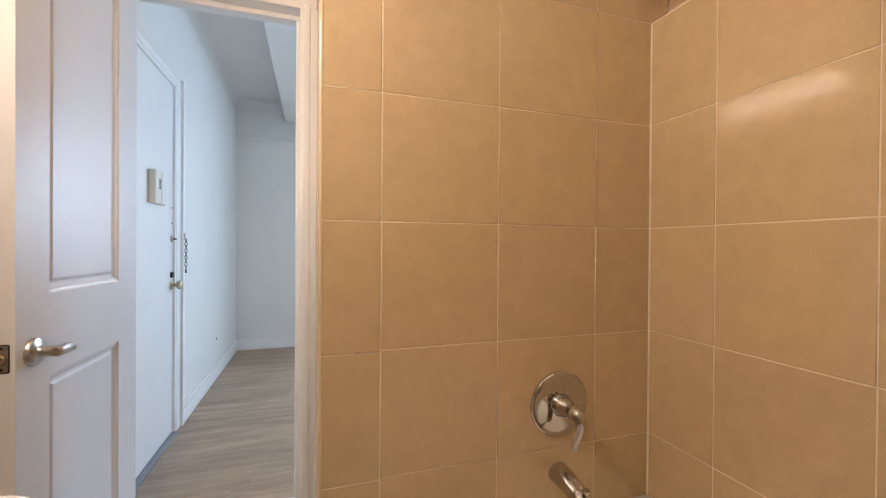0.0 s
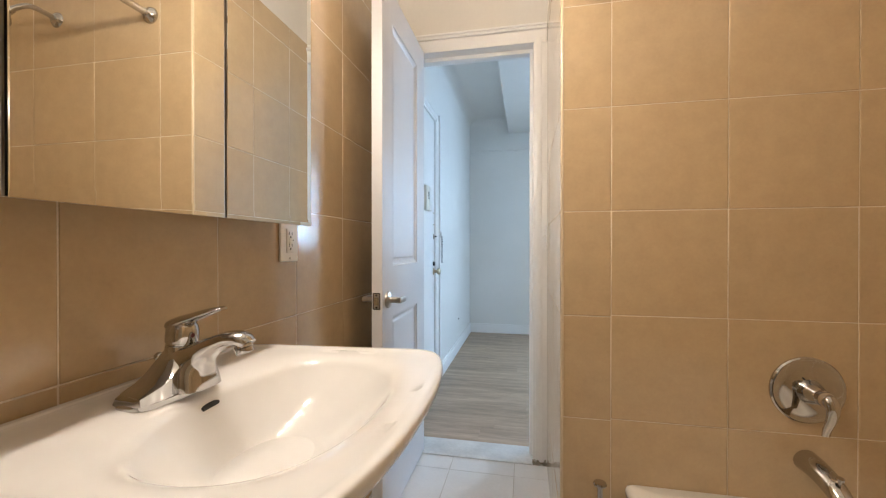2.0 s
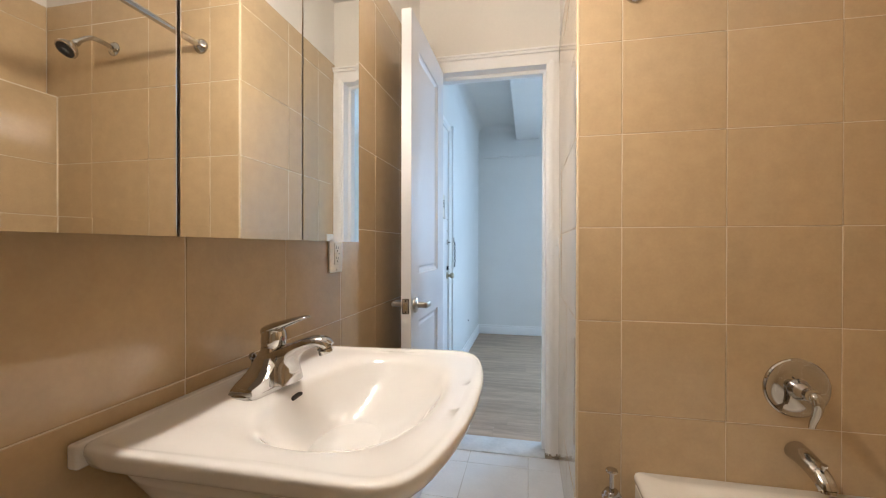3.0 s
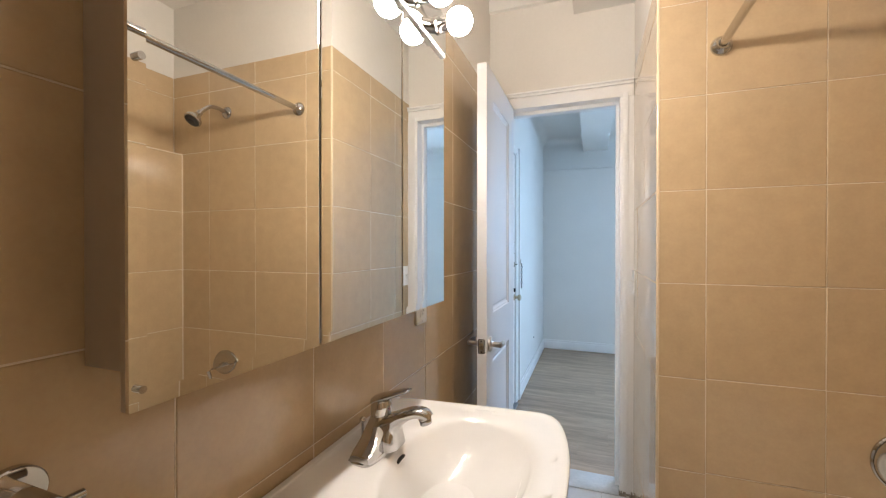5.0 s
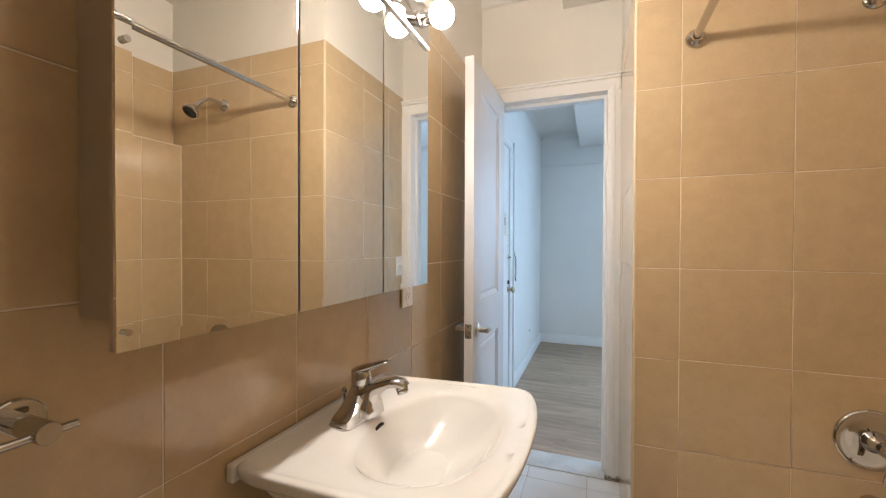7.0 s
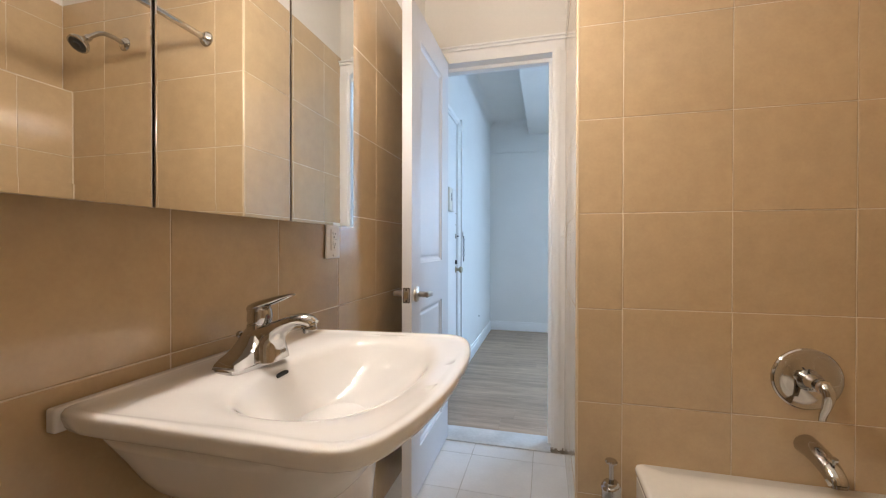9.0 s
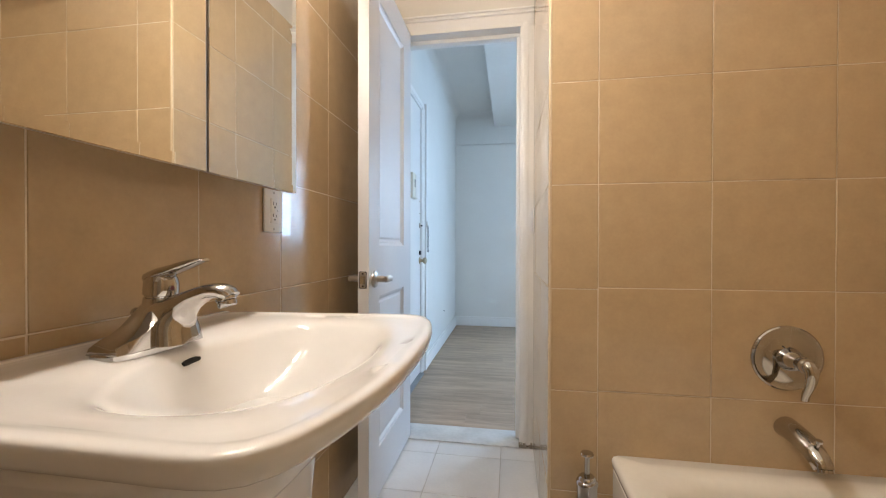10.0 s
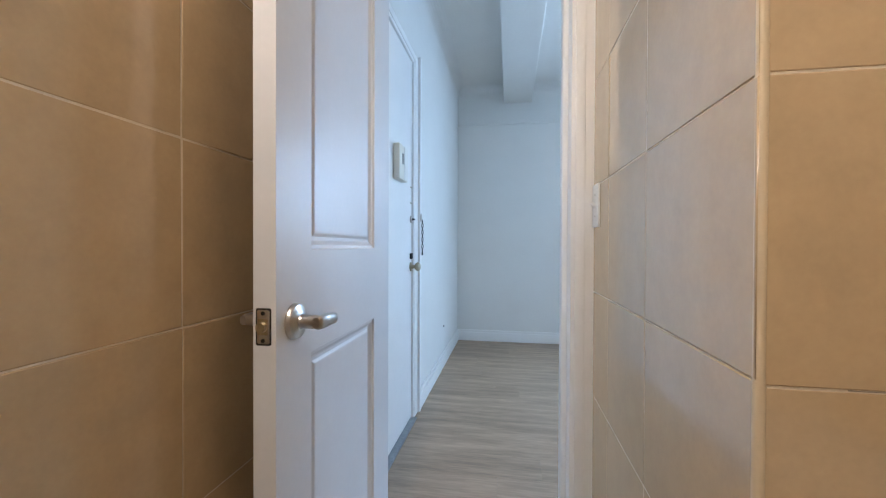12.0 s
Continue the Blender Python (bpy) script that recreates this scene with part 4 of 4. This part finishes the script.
for y, s in ((-0.0005, 1), (TUB_SOUTH + 0.0005, -1)):
    bm = bmesh.new()
    m = Matrix.Translation((0.038, y, 1.936)) @ Matrix.Rotation(radians(90 * s), 4, "X")
    lathe(bm, [(0.0, 0.0), (0.030, 0.0), (0.031, 0.004), (0.029, 0.010), (0.022, 0.018), (0.016, 0.024), (0.0145, 0.030), (0.0, 0.030)], m, 36)
    part("flange", bm, CHROME, rail)

# ---- toilet brush beside the tub ----
brush = thing("toilet_brush", (-0.042, -0.07, 0.0), "chrome toilet brush in a tall cylindrical holder on the floor", "toilet brush")
m = Matrix.Translation((-0.042, -0.07, 0.0))
bm = bmesh.new()
lathe(bm, [(0.0, 0.0005), (0.040, 0.0005), (0.040, 0.006), (0.030, 0.010), (0.0275, 0.016), (0.0275, 0.335), (0.0, 0.335)], m, 36)
part("holder", bm, CHROME, brush)
bm = bmesh.new()
lathe(bm, [(0.0295, 0.333), (0.0295, 0.340), (0.027, 0.344), (0.024, 0.346), (0.023, 0.352), (0.019, 0.356), (0.0, 0.357)], m, 36)
part("lid", bm, CHROME, brush)
bm = bmesh.new()
lathe(bm, [(0.0, 0.355), (0.0075, 0.355), (0.0075, 0.408), (0.009, 0.411), (0.0175, 0.4135), (0.0185, 0.417), (0.016, 0.421), (0.0, 0.423)], m, 28)
part("handle", bm, CHROME, brush)

# ---- entrance door in the hall ----
ED = -0.944
entry = thing("door_2", (ED, 1.395, 0.012), "closed flat white painted metal entrance door in the hall", "door")
entry["kind"] = "structure"
bm = bmesh.new()
box(bm, ED - 0.045, ED, ENTRY_Y0 + 0.003, ENTRY_Y1 - 0.003, 0.016, ENTRY_TOP - 0.004, 0.0015)
part("door_leaf", bm, GLOSS_PAINT, entry)
casing("trim_entry_frame", "white painted metal frame of the entrance door", [
    (HALL_W - 0.12, HALL_W + 0.004, ENTRY_Y1, ENTRY_Y1 + 0.022, 0.0, ENTRY_TOP), (HALL_W - 0.12, HALL_W + 0.004, ENTRY_Y0 - 0.022, ENTRY_Y0, 0.0, ENTRY_TOP),
    (HALL_W - 0.12, HALL_W + 0.0005, ENTRY_Y0 - 0.022, ENTRY_Y1 + 0.022, ENTRY_TOP, ENTRY_TOP + 0.022),
    (HALL_W, HALL_W + 0.006, ENTRY_Y1 + 0.022, ENTRY_Y1 + 0.098, 0.0, ENTRY_TOP + 0.022), (HALL_W, HALL_W + 0.020, ENTRY_Y1 + 0.098, ENTRY_Y1 + 0.128, 0.0, ENTRY_TOP + 0.072),
    (HALL_W, HALL_W + 0.003, HALL_S + 0.02, ENTRY_Y1 + 0.098, ENTRY_TOP + 0.022, ENTRY_TOP + 0.06)], 0)
bm = bmesh.new()
box(bm, ED - 0.09, HALL_W + 0.022, HALL_S + 0.02, ENTRY_Y1 + 0.01, -0.004, 0.012, 0.004)
structure("trim_entry_saddle", bm, STEEL_GREY, "grey metal saddle under the entrance door", "threshold", True)
OUT = Matrix.Rotation(radians(90), 4, "Y")
KY = ENTRY_Y1 - 0.022
bm = bmesh.new()
lathe(bm, [(0.0, 0.0), (0.027, 0.0), (0.026, 0.004), (0.013, 0.008), (0.010, 0.024), (0.022, 0.032), (0.026, 0.042), (0.024, 0.052), (0.012, 0.058), (0.0, 0.058)], Matrix.Translation((ED, KY, 0.886)) @ OUT, 28)
part("door_knob", bm, BRASS, entry, "worn metal door knob")
bm = bmesh.new()
box(bm, ED - 0.001, ED + 0.012, KY - 0.022, KY + 0.012, 0.930, 0.962, 0.003)
part("latch", bm, BLACK_METAL, entry, "black night latch")
bm = bmesh.new()
lathe(bm, [(0.0, 0.0), (0.021, 0.0), (0.019, 0.007), (0.008, 0.010), (0.008, 0.016), (0.0, 0.016)], Matrix.Translation((ED, KY, 1.156)) @ OUT, 24)
lock = part("deadbolt", bm, NICKEL, entry, "metal deadbolt thumb turn")
bm = bmesh.new()
box(bm, ED + 0.012, ED + 0.024, KY - 0.014, KY + 0.014, 1.152, 1.160, 0.002)
part("thumb_turn", bm, BLACK_METAL, lock)
for z in (1.245, 1.335):
    bm = bmesh.new()
    box(bm, ED - 0.001, ED + 0.003, KY - 0.016, KY + 0.018, z, z + 0.006, 0.001)
    part("old_lock_scar", bm, BRASS, entry, "small tarnished lock remnant")

# door chime on the entrance door
chime = thing("door_chime", (ED, 1.505, 1.333), "cream plastic door chime box fixed to the entrance door", "door chime")
bm = bmesh.new()
box(bm, ED + 0.0005, ED + 0.034, 1.425, 1.575, 1.333, 1.505, 0.006, 3)
case = part("case", bm, material("cream_plastic", (0.78, 0.74, 0.63), 0.35, vary=0.05), chime)
bm = bmesh.new()
box(bm, ED + 0.033, ED + 0.037, 1.505, 1.570, 1.338, 1.500, 0.002)
part("front_panel", bm, PLASTIC, chime, "glossy white front panel")
for k in range(5):
    bm = bmesh.new()
    box(bm, ED + 0.0335, ED + 0.0365, 1.470, 1.496, 1.412 + 0.011 * k, 1.4175 + 0.011 * k)
    part("grille_slot", bm, DARK, case, "dark speaker slot")

# safety chain on the frame
chain = thing("door_chain", (HALL_W + 0.02, 1.912, 1.172), "metal safety chain hanging on the entrance door frame", "door chain")
bm = bmesh.new()
box(bm, HALL_W + 0.0195, HALL_W + 0.026, 1.900, 1.924, 1.150, 1.196, 0.003)
part("bracket", bm, NICKEL, chain)
for k in range(9):
    bm = bmesh.new()
    z = 1.148 - 0.021 * k
    ring_n, tube_n = 14, 6
    loops = []
    turn = radians(90 * (k % 2) + 25)
    for i in range(ring_n):
        a = 2 * math.pi * i / ring_n
        c = Vector((0, 0.0065 * math.cos(a), 0.0125 * math.sin(a)))
        out = Vector((0, math.cos(a), math.sin(a)))
        loops.append([Matrix.Rotation(turn, 3, "Z") @ (c + out * 0.0019 * math.cos(b) + Vector((1, 0, 0)) * 0.0019 * math.sin(b)) + Vector((HALL_W + 0.030, 1.912, z)) for b in [2 * math.pi * j / tube_n for j in range(tube_n)]])
    loft(bm, loops + loops[:1], False, False)
    bmesh.ops.remove_doubles(bm, verts=bm.verts, dist=0.00005)
    part("link", bm, BLACK_METAL, chain)
bm = bmesh.new()
box(bm, HALL_W + 0.026, HALL_W + 0.034, 1.907, 1.917, 0.948, 0.968, 0.002)
part("catch", bm, BLACK_METAL, chain)
bm = bmesh.new()
rod(bm, (HALL_W - 0.002, 2.88, 0.325), (HALL_W + 0.006, 2.88, 0.325), 0.007, n=12)
tagged(part("cable_stub", bm, BLACK_METAL), "short dark cable stub in the hall wall", "cable stub")

# ---- living room window ----
window = thing("window_1", (2.05, HALL_N, WIN_Z0), "white painted living room sash window with daylight outside", "window")
window["kind"] = "structure"
bm = bmesh.new()
for x0, x1, z0, z1 in ((WIN_X0, WIN_X0 + 0.05, WIN_Z0, WIN_Z1), (WIN_X1 - 0.05, WIN_X1, WIN_Z0, WIN_Z1), (WIN_X0 + 0.05, WIN_X1 - 0.05, WIN_Z1 - 0.05, WIN_Z1), (WIN_X0 + 0.05, WIN_X1 - 0.05, WIN_Z0, WIN_Z0 + 0.05),
                       (WIN_X0 + 0.05, WIN_X1 - 0.05, 1.72, 1.755), (WIN_X0 + 0.05, WIN_X1 - 0.05, 1.45, 1.475), (2.03, 2.07, WIN_Z0 + 0.05, WIN_Z1 - 0.05)):
    box(bm, x0, x1, HALL_N + 0.09, HALL_N + 0.13, z0, z1, 0.003)
part("window_frame", bm, GLOSS_PAINT, window)
bm = bmesh.new()
box(bm, WIN_X0 - 0.04, WIN_X1 + 0.04, HALL_N - 0.03, HALL_N + 0.09, WIN_Z0 - 0.03, WIN_Z0 - 0.001, 0.004)
part("window_sill", bm, GLOSS_PAINT, window)
for a, b in ((WIN_X0 + 0.05, 2.03), (2.07, WIN_X1 - 0.05)):
    bm = bmesh.new()
    box(bm, a, b, HALL_N + 0.108, HALL_N + 0.112, WIN_Z0 + 0.05, WIN_Z1 - 0.05)
    part("pane", bm, GLASS, window).visible_shadow = False

# ---- single tiles and planks ----
lay(wall_west, (WEST, 0, 0), TURN_W, joints(SOUTH, DOOR_WALL, 0.122), VS)
lay(wall_north, (0, 0, 0), TURN_N, joints(0.0, EAST, 0.0), VS)
lay(wall_north, (0, 0, 0), TURN_N, [RETURN, 0.0], [v - 0.0047 if 0.3 < v < 1.0 else v for v in VS])
lay(wall_north, (RETURN, 0, 0), TURN_E, [-0.80, -0.61, -0.333, 0.0], VS)
lay(wall_east, (LEDGE_EAST, 0, 0), TURN_E, joints(0.0, -TUB_SOUTH, 0.203), joints(0.0, 1.789, 1.180))
lay(wall_east, (EAST, 0, 0), TURN_E, joints(0.0, -TUB_SOUTH, 0.203), joints(1.789, TILE_TOP, 1.180))
lay(wall_tub_end, (0, TUB_SOUTH, 0), TURN_S, joints(-EAST, 0.0, 0.0), VS)
lay(wall_south, (0, SOUTH, 0), TURN_S, joints(0.0, -WEST, 0.0), VS)
lay(wall_tub_end, (-0.0062, 0, 0), TURN_E, joints(-TUB_SOUTH, -SOUTH, 0.203), VS)
lay(wall_east, (0, 0, 1.789), Matrix.Rotation(radians(-90), 4, "X"), [LEDGE_EAST, EAST], [0.0, 0.3, 0.6, 0.9, 1.2, 1.5])
lay(floor, (0, 0, 0), Matrix.Rotation(radians(-90), 4, "X"), joints(WEST, 0.06, -0.297, 0.308), joints(SOUTH, DOOR_WALL - 0.03, 0.651, 0.308), FLOOR_TILE)

PLANK_W, PLANK_L = 0.182, 1.22
y = HALL_S + 0.02
while y < HALL_N:
    y1 = min(y + PLANK_W, HALL_N)
    x = HALL_W - 0.02 - random.uniform(0.1, 1.1)
    while x < HALL_E:
        x0, x1 = max(x, HALL_W), min(x + PLANK_L, HALL_E)
        if x1 - x0 > 0.05:
            ob = new("plank", tile_mesh(x1 - x0 - 0.0006, y1 - y - 0.0006, PLANK, "plank", 0.0005))
            ob.parent = hall_floor
            ob.matrix_basis = Matrix.Translation((x0, y, -0.006)) @ Matrix.Rotation(radians(-90), 4, "X") @ Matrix.Translation((0, 0, 0))
        x += PLANK_L
    y += PLANK_W
